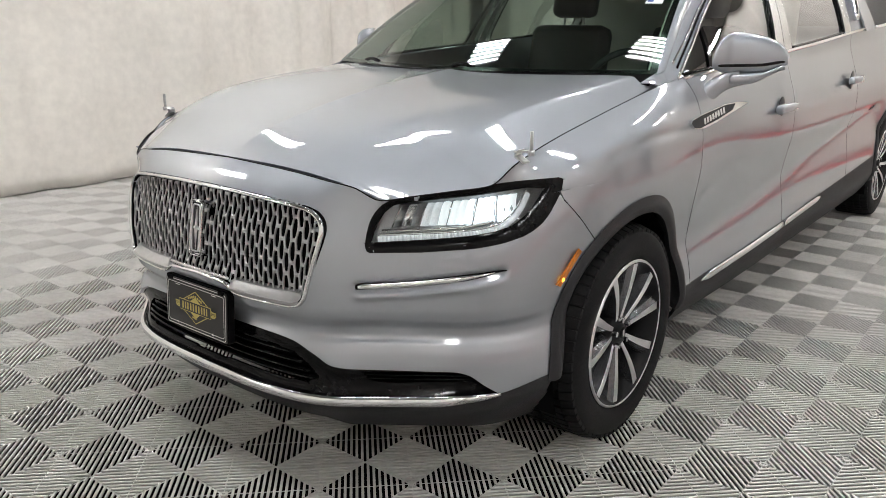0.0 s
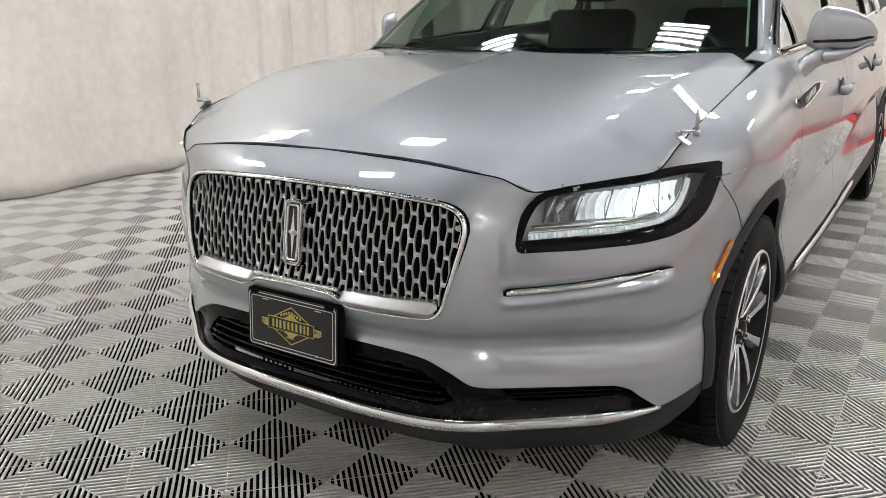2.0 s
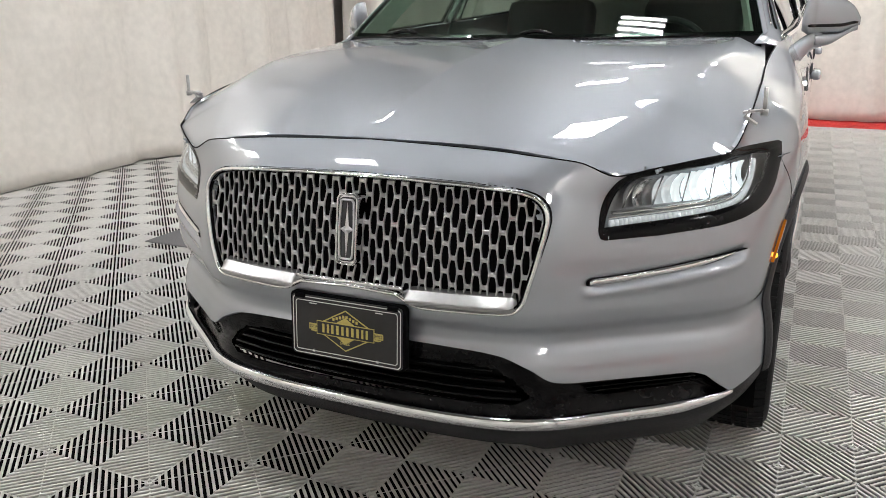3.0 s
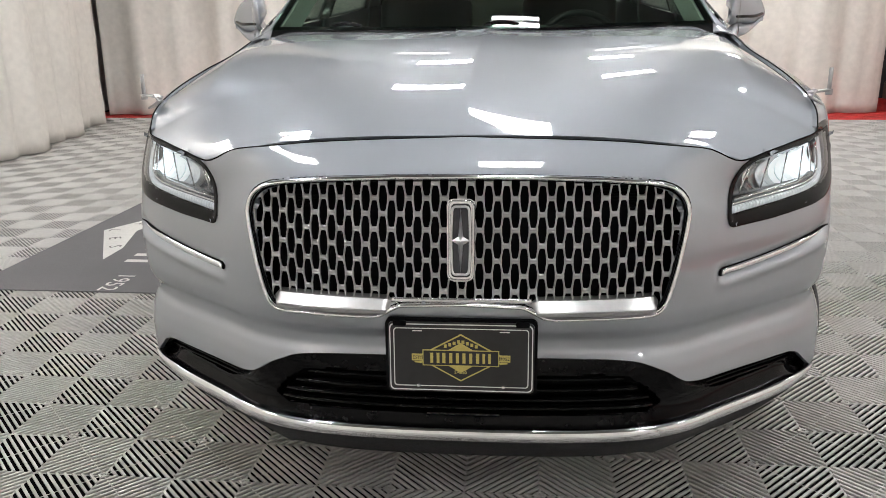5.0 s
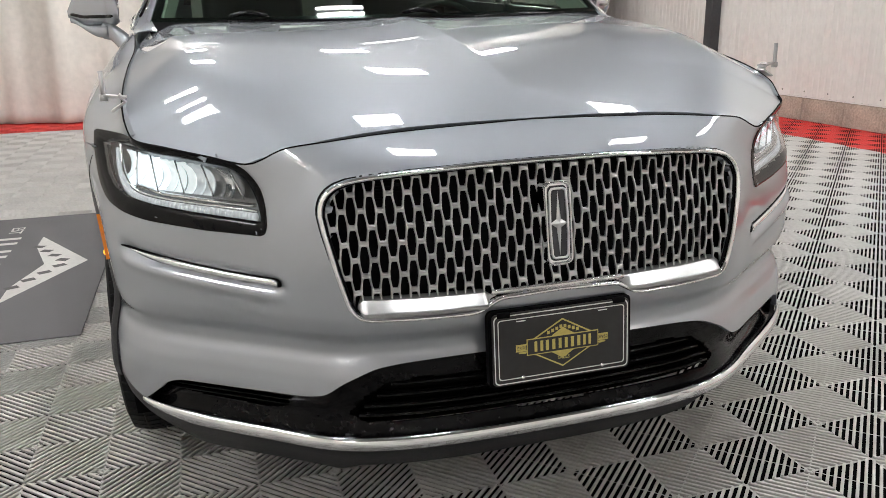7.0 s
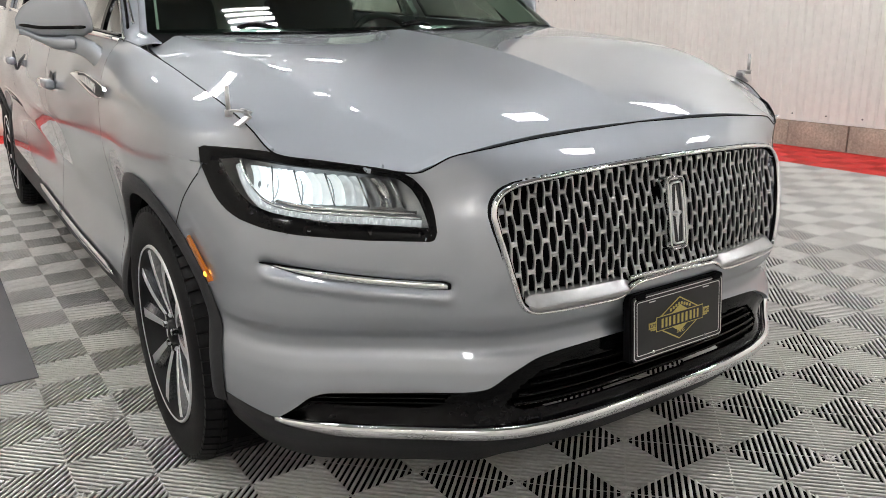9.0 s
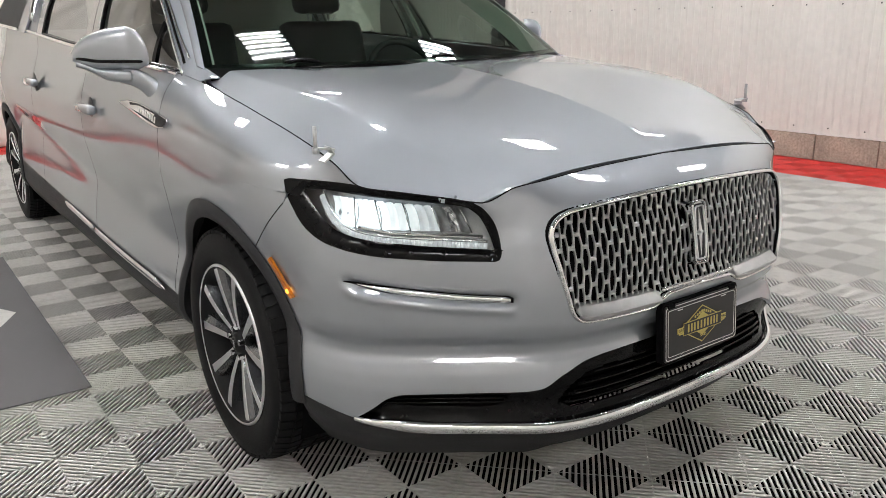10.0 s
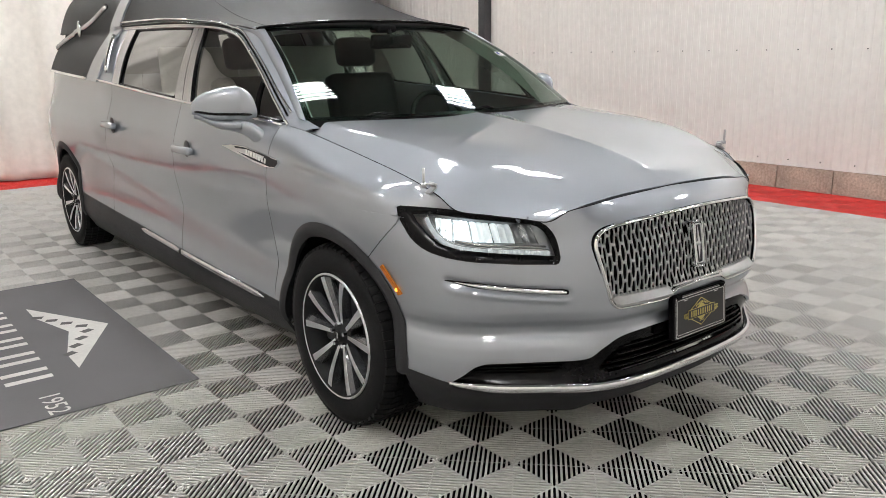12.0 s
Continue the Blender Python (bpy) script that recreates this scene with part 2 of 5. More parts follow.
def tube(bm, path, rx, ry=None, side=(0, 0, 1), closed=False, n=8, taper=None):
    """An oval tube along points; side: the direction of ry."""
    ry = rx if ry is None else ry
    pts = [Vector(p) for p in path]
    rings = []
    for i, p in enumerate(pts):
        a = pts[(i - 1) % len(pts)] if closed or i else p
        b = pts[(i + 1) % len(pts)] if closed or i < len(pts) - 1 else p
        t = (b - a).normalized()
        s = Vector(side)
        s = (s - t * s.dot(t)).normalized()
        c = t.cross(s)
        k = 1.0 if taper is None else taper(i / (len(pts) - 1))
        rings.append([bm.verts.new(p + c * (rx * k * math.cos(w)) + s * (ry * k * math.sin(w)))
                      for w in (2 * math.pi * q / n for q in range(n))])
    count = len(rings) if closed else len(rings) - 1
    for i in range(count):
        r0, r1 = rings[i], rings[(i + 1) % len(rings)]
        for q in range(n):
            bm.faces.new((r0[q], r0[(q + 1) % n], r1[(q + 1) % n], r1[q]))
    if not closed:
        bm.faces.new(rings[0])
        bm.faces.new(rings[-1][::-1])
    return bm


def lathe(bm, profile, n=64):
    """Turn (radius, height) points about the x axis."""
    rings = [[bm.verts.new((h, r * math.cos(2 * math.pi * q / n), r * math.sin(2 * math.pi * q / n))) for q in range(n)] for r, h in profile]
    for a, b in zip(rings, rings[1:]):
        for q in range(n):
            bm.faces.new((a[q], a[(q + 1) % n], b[(q + 1) % n], b[q]))
    return bm


def prism(bm, poly, place, depth):
    """A flat polygon at place(x, z) -> point, with the given depth vector."""
    front = [bm.verts.new(place(*p)) for p in poly]
    back = [bm.verts.new(Vector(place(*p)) + Vector(depth)) for p in poly]
    bm.faces.new(front)
    bm.faces.new(back[::-1])
    for i in range(len(poly)):
        k = (i + 1) % len(poly)
        bm.faces.new((front[i], back[i], back[k], front[k]))
    return bm


# ---- the room ----
X0, X1, Y0, Y1 = -5.6, 5.70, -5.0, 11.4
bm = box(bmesh.new(), X0 - 0.5, X1 + 0.5, Y0 - 0.5, Y1 + 0.5, -0.2, -0.030)
floor = tagged(part("floor", bm, FLOOR_BASE, smooth=False), "dark underlay below ribbed modular floor tiles", "floor", kind="structure")
bm = box(bmesh.new(), X0 - 0.3, X1 + 0.3, Y0 - 0.3, Y1 + 0.3, CEIL, CEIL + 0.2)
tagged(part("ceiling", bm, CEILING, smooth=False), "plain grey ceiling with rows of light panels", "ceiling", kind="structure")


def corrugated(x, y0, y1, z0, z1):
    """Ribbed metal cladding that faces -x, with trapezoid ribs."""
    bm = bmesh.new()
    pts, y = [], y0
    while y < y1 - 0.02:
        pts += [(x, y), (x, y + 0.055), (x + 0.007, y + 0.064), (x + 0.007, y + 0.078), (x, y + 0.087)]
        y += 0.087
    lo = [bm.verts.new((a, b, z0)) for a, b in pts]
    hi = [bm.verts.new((a, b, z1)) for a, b in pts]
    for i in range(len(pts) - 1):
        bm.faces.new((lo[i], hi[i], hi[i + 1], lo[i + 1]))
    return bm


WALL_X = 5.66
wall = tagged(part("wall_east", box(bmesh.new(), WALL_X + 0.02, WALL_X + 0.25, Y0, Y1, 0, CEIL), PANEL, smooth=False),
              "white corrugated metal wall on a concrete block base", "wall", kind="structure")
for a in range(9):
    y = Y0 + a * 21 * 0.087
    part("metal_panel", corrugated(WALL_X, y, min(y + 21 * 0.087, Y1), 0.255, CEIL), PANEL, wall, smooth=False)
for zr in (0.31, 1.44, 2.6):
    bm = bmesh.new()
    y = Y0 + 0.1
    while y < Y1:
        made = bmesh.ops.create_uvsphere(bm, u_segments=6, v_segments=4, radius=0.008)["verts"]
        bmesh.ops.translate(bm, verts=made, vec=(WALL_X - 0.002, y, zr))
        y += 0.348
    part("screw_row", bm, POST, wall, smooth=False)
part("base_flashing", box(bmesh.new(), WALL_X - 0.012, WALL_X + 0.02, Y0, Y1, 0.245, 0.258), PANEL, wall, smooth=False)
blocks = bmesh.new()
box(blocks, 0, 0.12, 0, 0.596, 0, 0.24, bevel=0.006)
block_mesh = bpy.data.meshes.new("concrete_block")
blocks.to_mesh(block_mesh)
blocks.free()
block_mesh.materials.append(BLOCK)
for a in range(27):
    ob = new("concrete_block", block_mesh)
    ob.parent = wall
    ob.location = (WALL_X - 0.02 + 0.004 * math.sin(a * 2.3), Y0 + a * 0.605, 0.0)
for y in (7.56, 11.32, 3.9 - 8.5):
    bm = box(bmesh.new(), WALL_X - 0.13, WALL_X + 0.01, y - 0.07, y + 0.07, 0, CEIL, bevel=0.004)
    tagged(part("steel_column", bm, POST, smooth=False), "dark painted steel column standing against the metal wall", "column", group="wall columns")
tagged(part("wall_north", box(bmesh.new(), X0 - 0.3, X1 + 0.3, Y1, Y1 + 0.2, 0, CEIL), PANEL, smooth=False), "plain white end wall behind the curtain", "wall", kind="structure")
tagged(part("wall_south", box(bmesh.new(), X0 - 0.3, X1 + 0.3, Y0 - 0.2, Y0, 0, CEIL), PANEL, smooth=False), "plain white wall behind the viewer", "wall", kind="structure")
tagged(part("wall_west", box(bmesh.new(), X0 - 0.3, X0 - 0.1, Y0, Y1, 0, CEIL), PANEL, smooth=False), "plain wall behind the curtain", "wall", kind="structure")


def curtain(path, label, seed, calm=1.0):
    """A hanging cloth with uneven folds along a path on the floor."""
    rnd = random.Random(seed)
    pts = [Vector((*p, 0)) for p in path]
    dist = [0.0]
    for a, b in zip(pts, pts[1:]):
        dist.append(dist[-1] + (b - a).length)
    fx, fy = smooth_spline(dist, [p.x for p in pts]), smooth_spline(dist, [p.y for p in pts])
    ph = [rnd.uniform(0, 6.3) for _ in range(6)]

    def place(u, v):
        e = 1e-3
        tx, ty = fx(u + e) - fx(u - e), fy(u + e) - fy(u - e)
        n = np.hypot(tx, ty) + 1e-9
        fall = 0.35 + 0.65 * (1 - v / 4.4)
        w = (0.085 * np.sin(u * 5.1 + ph[0] + 0.5 * np.sin(u * 1.7)) + 0.05 * np.sin(u * 11.3 + ph[1] + 0.25 * v)
             + 0.02 * np.sin(u * 23.0 + ph[2] + 0.6 * np.sin(v * 1.1 + u)) + 0.05 * np.sin(u * 1.3 + ph[3])) * fall
        w = w * (calm + (1 - calm) * step(7.5, 10.5, u))
        w += 0.012 * np.sin(u * 4.0 + v * 5.0 + ph[4]) * np.sin(v * 2.6 + ph[5]) * (v < 2.4)
        return np.stack([fx(u) - ty / n * w, fy(u) + tx / n * w, v + 0.01], -1)
    bm = sheet(place, np.arange(0, dist[-1], 0.05), np.linspace(0, CEIL - 0.02, 36), flange=0)
    ob = part("curtain", bm, CURTAIN)
    sol = ob.modifiers.new("cloth", "SOLIDIFY")
    sol.thickness = 0.006
    return tagged(ob, label, "curtain", group="room curtains")


curtain([(-4.5, -4.9), (-4.55, -2.0), (-4.42, 0.5), (-4.36, 2.4), (-4.40, 4.0), (-4.7, 6.6), (-4.95, 7.9)], "tall cream cloth curtain hanging in uneven folds to the floor", 3, 0.35)
curtain([(-5.3, 8.7), (-4.4, 9.15), (-2.5, 9.25), (0.0, 9.1), (2.5, 9.15), (4.75, 9.2)], "wide cream cloth curtain hanging along the back of the room", 8)


# ---- floor tiles ----
CELL, RIBS, FX, FY = 0.2, 16, 0.0, 0.114


def clip_rib(d, lean):
    """Ends of a line at offset d from the cell's centre, inside the square cell."""
    h = CELL / 2 - 0.0005
    u = Vector((1, lean)).normalized()
    p = Vector((-u.y, u.x)) * d
    reach = [sorted(((-h - c) / w, (h - c) / w)) for c, w in ((p.x, u.x), (p.y, u.y))]
    lo, hi = max(r[0] for r in reach), min(r[1] for r in reach)
    return (p + u * lo, p + u * hi) if hi > lo else (p + u * (lo + hi) / 2, p + u * (lo + hi) / 2)


def tile_geometry(verts, faces, ox, oy, lean):
    pitch = CELL * math.sqrt(2) / RIBS
    w = pitch * 0.235
    section = ((-0.60, -0.0085), (-1.0, -0.0042), (-0.94, -0.0014), (-0.70, 0.0), (0.70, 0.0), (0.94, -0.0014), (1.0, -0.0042), (0.60, -0.0085))
    for k in range(RIBS):
        d = (k - RIBS / 2 + 0.5) * pitch
        base = len(verts)
        ends = [clip_rib(d + w * k2, lean) for k2, _ in section]
        for side in (0, 1):
            for e, (_, z) in zip(ends, section):
                verts.append((ox + e[side].x, oy + e[side].y, z))
        for q in range(7):
            faces.append((base + q, base + 8 + q, base + 9 + q, base + 1 + q))
    # thin bars: along the other diagonal, and round the cell's edges
    u = Vector((1, -lean)).normalized()
    n = Vector((-u.y, u.x)) * 0.0019
    h = CELL / 2 * math.sqrt(2) - 0.002
    bars = [((-u * h - n, u * h - n, u * h + n, -u * h + n), -0.0026)]
    c = CELL / 2
    for a, b, m in ((Vector((-c, -c)), Vector((c, -c)), Vector((0, 0.003))), (Vector((-c, -c)), Vector((-c, c)), Vector((0.003, 0))),
                    (Vector((-c, c)), Vector((c, c)), Vector((0, -0.003))), (Vector((c, -c)), Vector((c, c)), Vector((-0.003, 0)))):
        bars.append(((a, b, b + m, a + m), -0.0050))
    for quad_pts, z in bars:
        base = len(verts)
        for q in quad_pts:
            verts.append((ox + q.x, oy + q.y, z))
        faces.append((base, base + 1, base + 2, base + 3))


def tile_mesh(name, cells, mat):
    verts, faces = [], []
    for ox, oy, lean in cells:
        tile_geometry(verts, faces, ox, oy, lean)
    me = bpy.data.meshes.new(name)
    me.from_pydata(verts, [], faces)
    me.update()
    me.materials.append(mat)
    return me


def lean_of(i, j):
    return -1 if (i + j) % 2 == 0 else 1


MAT_X0, MAT_X1, MAT_Y0, MAT_Y1 = -2.45, -1.186, 1.785, 3.98


def build_floor():
    tile = tile_mesh("floor_tile", [((i + 0.5) * CELL, (j + 0.5) * CELL, lean_of(i, j)) for i in (0, 1) for j in (0, 1)], RIB)
    rest, red = [], []
    for i in range(-28, 29, 2):
        for j in range(-26, 56, 2):
            x, y = FX + i * CELL, FY + j * CELL
            near = -2.45 < x < 2.7 and -0.9 < y < 4.0
            if x > 4.55 or y > 8.4:
                red += [(x + (a + 0.5) * CELL, y + (b + 0.5) * CELL, lean_of(a, b)) for a in (0, 1) for b in (0, 1)]
            elif near:
                ob = new("floor_tile", tile)
                ob.location = (x, y, 0)
                ob.parent = floor
            else:
                rest += [(x + (a + 0.5) * CELL, y + (b + 0.5) * CELL, lean_of(a, b)) for a in (0, 1) for b in (0, 1)]
    for name, cells, mat, label in (("far_tiles", rest, RIB, "grey ribbed floor tiles"), ("red_tiles", red, RED, "red ribbed floor tiles along the walls")):
        ob = new(name, tile_mesh(name, cells, mat))
        ob.parent = floor
        tagged(ob, label=label, kind="stuff")


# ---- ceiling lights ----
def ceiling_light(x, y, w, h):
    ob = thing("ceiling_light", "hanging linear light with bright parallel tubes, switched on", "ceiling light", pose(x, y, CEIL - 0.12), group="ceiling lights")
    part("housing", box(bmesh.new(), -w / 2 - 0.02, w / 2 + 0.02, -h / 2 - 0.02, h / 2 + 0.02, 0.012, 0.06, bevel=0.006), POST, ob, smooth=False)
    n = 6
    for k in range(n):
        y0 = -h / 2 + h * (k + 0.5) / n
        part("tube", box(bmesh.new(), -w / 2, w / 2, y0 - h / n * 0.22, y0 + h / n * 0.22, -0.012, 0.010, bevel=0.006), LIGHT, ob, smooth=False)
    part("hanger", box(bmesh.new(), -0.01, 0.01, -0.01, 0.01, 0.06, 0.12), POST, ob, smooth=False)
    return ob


# the pair at y -4.4 is unseen, added as fill from behind the camera
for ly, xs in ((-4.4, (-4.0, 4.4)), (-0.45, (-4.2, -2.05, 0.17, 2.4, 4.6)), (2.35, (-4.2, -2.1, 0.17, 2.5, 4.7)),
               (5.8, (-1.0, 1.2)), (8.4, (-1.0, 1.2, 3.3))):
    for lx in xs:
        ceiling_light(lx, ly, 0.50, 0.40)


# ---- the car: shape functions ----
# plan of the body at bumper height, from the front's middle round the corner to the rear
PLAN = [(0, 0.020), (0.15, 0.022), (0.30, 0.034), (0.42, 0.062), (0.50, 0.103), (0.56, 0.148), (0.64, 0.208), (0.74, 0.282), (0.83, 0.362),
        (0.886, 0.455), (0.916, 0.56), (0.934, 0.68), (0.946, 0.85), (0.950, 1.05), (0.938, 1.40), (0.944, 2.0), (0.946, 3.0), (0.943, 4.0),
        (0.935, 4.9), (0.91, 5.45), (0.80, 5.80), (0.45, 5.93), (0, 5.95)]
UL = [0.0]
for (px, py), (qx, qy) in zip(PLAN, PLAN[1:]):
    UL.append(UL[-1] + math.hypot(qx - px, qy - py))
plan_x, plan_y = smooth_spline(UL, [p[0] for p in PLAN]), smooth_spline(UL, [p[1] for p in PLAN])
_fine = np.linspace(0, UL[13], 900)


def u_of_x(x):
    """Plan station of a place on the front and its corner."""
    return float(np.interp(x, plan_x(_fine), _fine))


def u_of_y(y):
    f = np.linspace(UL[8], UL[19], 3000)
    return float(np.interp(y, plan_y(f), f))


# upper rim of the painted sides: hood's front edge, hood seam, then belt line
RIM = [(0, (0.0, 0.158, 0.963)), (2, (0.30, 0.154, 0.954)), (3, (0.42, 0.156, 0.945)), (4, (0.51, 0.172, 0.935)), (5, (0.586, 0.196, 0.905)),
       (6, (0.655, 0.245, 0.917)), (7, (0.735, 0.315, 0.930)), (8, (0.806, 0.392, 0.943)), (9, (0.824, 0.465, 0.985)), (10, (0.829, 0.55, 1.012)),
       (11, (0.831, 0.67, 1.038)), (12, (0.830, 0.85, 1.068)), (13, (0.825, 1.05, 1.097)), (14, (0.838, 1.40, 1.150)), (15, (0.872, 2.0, 1.190)),
       (16, (0.872, 3.0, 1.240)), (17, (0.868, 4.0, 1.298)), (18, (0.855, 4.9, 1.335)), (19, (0.83, 5.42, 1.355)), (20, (0.72, 5.73, 1.36)),
       (21, (0.40, 5.85, 1.36)), (22, (0.0, 5.87, 1.36))]
rim_x, rim_y, rim_z = (spline([UL[k] for k, _ in RIM], [p[c] for _, p in RIM]) for c in range(3))
front_in = spline([0.16, 0.24, 0.31, 0.345, 0.37, 0.43, 0.47, 0.50, 0.525, 0.545, 0.575, 0.61, 0.67, 0.72, 0.80, 0.88, 0.95, 1.0],
                  [0.15, 0.075, 0.016, 0.0, -0.002, -0.002, 0.003, 0.013, 0.024, 0.022, 0.004, -0.003, -0.004, 0.0, 0.014, 0.046, 0.098, 0.16])
side_in = spline([0.2, 0.30, 0.38, 0.44, 0.50, 0.55, 0.57, 0.65, 0.75, 0.86, 0.95, 1.02, 1.10, 1.2, 1.36],
                 [0.10, 0.03, 0.0, 0.005, 0.017, 0.029, 0.031, 0.024, 0.012, 0.0, 0.001, 0.013, 0.038, 0.07, 0.10])
TRIM_U0, TRIM_U1 = 0.572, 0.975


def trim_z(u):
    k = np.clip((np.asarray(u) - TRIM_U0) / (TRIM_U1 - TRIM_U0), 0, 1)
    return 0.672 + 0.044 * k ** 1.6


def body(u, z):
    """A point on the painted side and front at plan station u and height z."""
    u, z = np.broadcast_arrays(np.asarray(u, float), np.asarray(z, float))
    e = 2e-3
    tx, ty = plan_x(u + e) - plan_x(u - e), plan_y(u + e) - plan_y(u - e)
    n = np.hypot(tx, ty)
    ty = np.where(u < 0.01, 0, ty)
    nx, ny = ty / n, -tx / n
    y = plan_y(u)
    w = step(0.34, 0.72, y)
    # the lower crease of the doors climbs towards the rear
    zc = 0.56 + step(1.35, 1.75, y) * (1 - step(4.4, 4.9, y)) * (0.03 + 0.08 * (np.clip(y, 1.5, 5) - 1.9))
    zs = np.where(z < zc, 0.38 + (z - 0.38) * 0.18 / (zc - 0.38), 0.56 + (z - zc) * 0.30 / (0.86 - zc))
    zs = np.where((z > 0.38) & (z < 0.86), zs, z)
    d = front_in(z) * (1 - w) + side_in(zs) * w
    # scoop round the bumper's chrome strip
    k = step(TRIM_U0 - 0.02, TRIM_U0 + 0.02, u) * (1 - step(TRIM_U1 - 0.03, TRIM_U1 + 0.02, u))
    d = d + k * (0.013 * np.exp(-((z - trim_z(u)) / 0.013) ** 2) - 0.005 * np.exp(-((z - trim_z(u) + 0.027) / 0.011) ** 2))
    # bulge of the fender over the wheel
    d = d - 0.012 * np.exp(-((y - 1.0) / 0.42) ** 2) * step(0.55, 0.80, z) * (1 - step(0.86, 1.0, z))
    # shoulder crease from the headlight towards the door
    zc = 0.972 + 0.050 * step(0.55, 1.15, y) + 0.012 * np.clip(y - 1.15, 0, 0.3)
    d = d + 0.0055 * np.exp(-((z - zc + 0.020) / 0.015) ** 2) * step(0.58, 0.85, y) * (1 - step(1.15, 1.45, y))
    x, yy = plan_x(u) - nx * d, y - ny * d
    top = rim_z(u)
    dt = front_in(top) * (1 - w) + side_in(top) * w
    blend = np.clip(1 - (top - z) / 0.10, 0, 1) ** 2.2
    x = x + blend * (rim_x(u) - (plan_x(u) - nx * dt))
    yy = yy + blend * (rim_y(u) - (y - ny * dt))
    return np.stack([np.where(u < 1e-6, 0, x), yy, z + 0 * u], -1)


def body_normal(u, z):
    e = 3e-3
    a = body(u + e, z) - body(max(u - e, 0), z)
    b = body(u, z + e) - body(u, z - e)
    n = np.cross(b, a)
    return Vector(n / np.linalg.norm(n)) * (1 if n @ np.array([np.sign(1), -1, 0]) >= 0 else -1)


def on_body(u, z, out=0.0):
    return Vector(body(u, z)) + body_normal(u, z) * out


# openings in the front, in (x or station, height)
GRILLE = [(0, 0.890), (0.14, 0.889), (0.28, 0.884), (0.37, 0.877), (0.405, 0.872), (0.430, 0.864), (0.447, 0.852), (0.458, 0.836), (0.463, 0.815), (0.458, 0.780), (0.442, 0.705), (0.426, 0.645),
          (0.420, 0.630), (0.412, 0.619), (0.400, 0.612), (0.385, 0.609), (0.28, 0.608), (0.195, 0.607), (0.170, 0.610), (0.150, 0.622), (0.128, 0.633), (0, 0.638)]
U = u_of_x
HL_OUT = [(0.602, 0.769), (0.611, 0.765), (0.741, 0.768), (0.892, 0.779), (0.968, 0.789), (1.032, 0.802), (1.066, 0.814), (1.100, 0.832), (1.126, 0.854), (1.149, 0.880), (1.172, 0.907),
          (1.180, 0.925), (1.187, 0.940), (1.182, 0.945), (1.073, 0.945), (0.949, 0.946), (0.932, 0.948), (0.745, 0.930), (0.646, 0.916), (0.620, 0.908), (0.608, 0.895), (0.604, 0.870), (0.602, 0.825), (0.596, 0.782)]
HL_OUT = [(u, min(z, float(rim_z(u)) - 0.001)) for u, z in HL_OUT]
intake_top = spline([0, 0.19, 0.31, 0.37, 0.437, 0.488, 0.53, 0.655, 0.758, 0.789, 0.818, 0.848], [0.509, 0.508, 0.504, 0.497, 0.470, 0.438, 0.432, 0.429, 0.427, 0.417, 0.388, 0.356])
U_TIP = U(0.850)
FRONT_Y, REAR_Y, HUB_Z, ARCH = 1.0, 5.02, 0.366, 0.452
chin_z = spline([0, 0.3, 0.5, 0.7, 0.80, 0.85, 0.92, 1.0], [0.334, 0.334, 0.334, 0.338, 0.349, 0.356, 0.378, 0.380])


def low_edge(u):
    """Lower rim of the painted part."""
    x = plan_x(u)
    y = plan_y(u)
    front = np.where(u < U_TIP, intake_top(x), chin_z(x))
    return np.where(y < 0.9, front, 0.405 + 0.030 * (y - 1.6))


def open_arch(u, z):
    y = plan_y(u)
    return ((np.hypot(y - FRONT_Y, z - HUB_Z) < ARCH - 0.01) | (np.hypot(y - REAR_Y, z - HUB_Z) < ARCH - 0.01)) & (u > U_TIP)


GRILLE_U = [(U(x), z) for x, z in GRILLE]


def snapped(u, z, poly, du, dz):
    """Moves grid points near an outline onto it, so that the cut follows it."""
    p = np.array(poly)
    seg = np.roll(p, -1, 0) - p
    w = np.array([1 / du, 1 / dz])
    q = np.stack([u, z], -1)
    t = np.clip((((q[..., None, :] - p) * w) * (seg * w)).sum(-1) / ((seg * w) ** 2).sum(-1), 0, 1)
    near = p + seg * t[..., None]
    far = np.sqrt((((near - q[..., None, :]) * w) ** 2).sum(-1))
    k = far.argmin(-1)
    best = np.take_along_axis(near, k[..., None, None], -2)[..., 0, :]
    move = (far.min(-1) < 0.62)[..., None]
    q = np.where(move, best, q)
    return q[..., 0], q[..., 1]


def painted(u0, u1, nu, keep=None, nz=70, flange=0.012, outlines=()):
    """Part of the painted side between two stations, which may vary with the height."""
    k, v = np.meshgrid(np.linspace(0, 1, nu), np.linspace(0, 1, nz), indexing="ij")
    fa = u0 if callable(u0) else (lambda z: u0 + 0 * z)
    fb = u1 if callable(u1) else (lambda z: u1 + 0 * z)
    z = 0.4 + 0.5 * v
    for _ in range(4):
        u = fa(z) + (fb(z) - fa(z)) * k
        lo, hi = low_edge(u), rim_z(u)
        z = lo + (hi - lo) * v
    for poly in outlines:
        u, z = snapped(u, z, poly, (u[-1, 0] - u[0, 0]) / nu, 0.55 / nz)
    uc, zc = (u[1:, 1:] + u[:-1, :-1] + u[1:, :-1] + u[:-1, 1:]) / 4, (z[1:, 1:] + z[:-1, :-1] + z[1:, :-1] + z[:-1, 1:]) / 4
    good = ~open_arch(uc, zc)
    if keep is not None:
        good &= keep(uc, zc)
    pts = body(u, z)
    return sheet(lambda a, b: pts, np.arange(nu), np.arange(nz), lambda a, b: good, flange)


LEAN = -0.4  # small roll set so that the body fits the camera's view
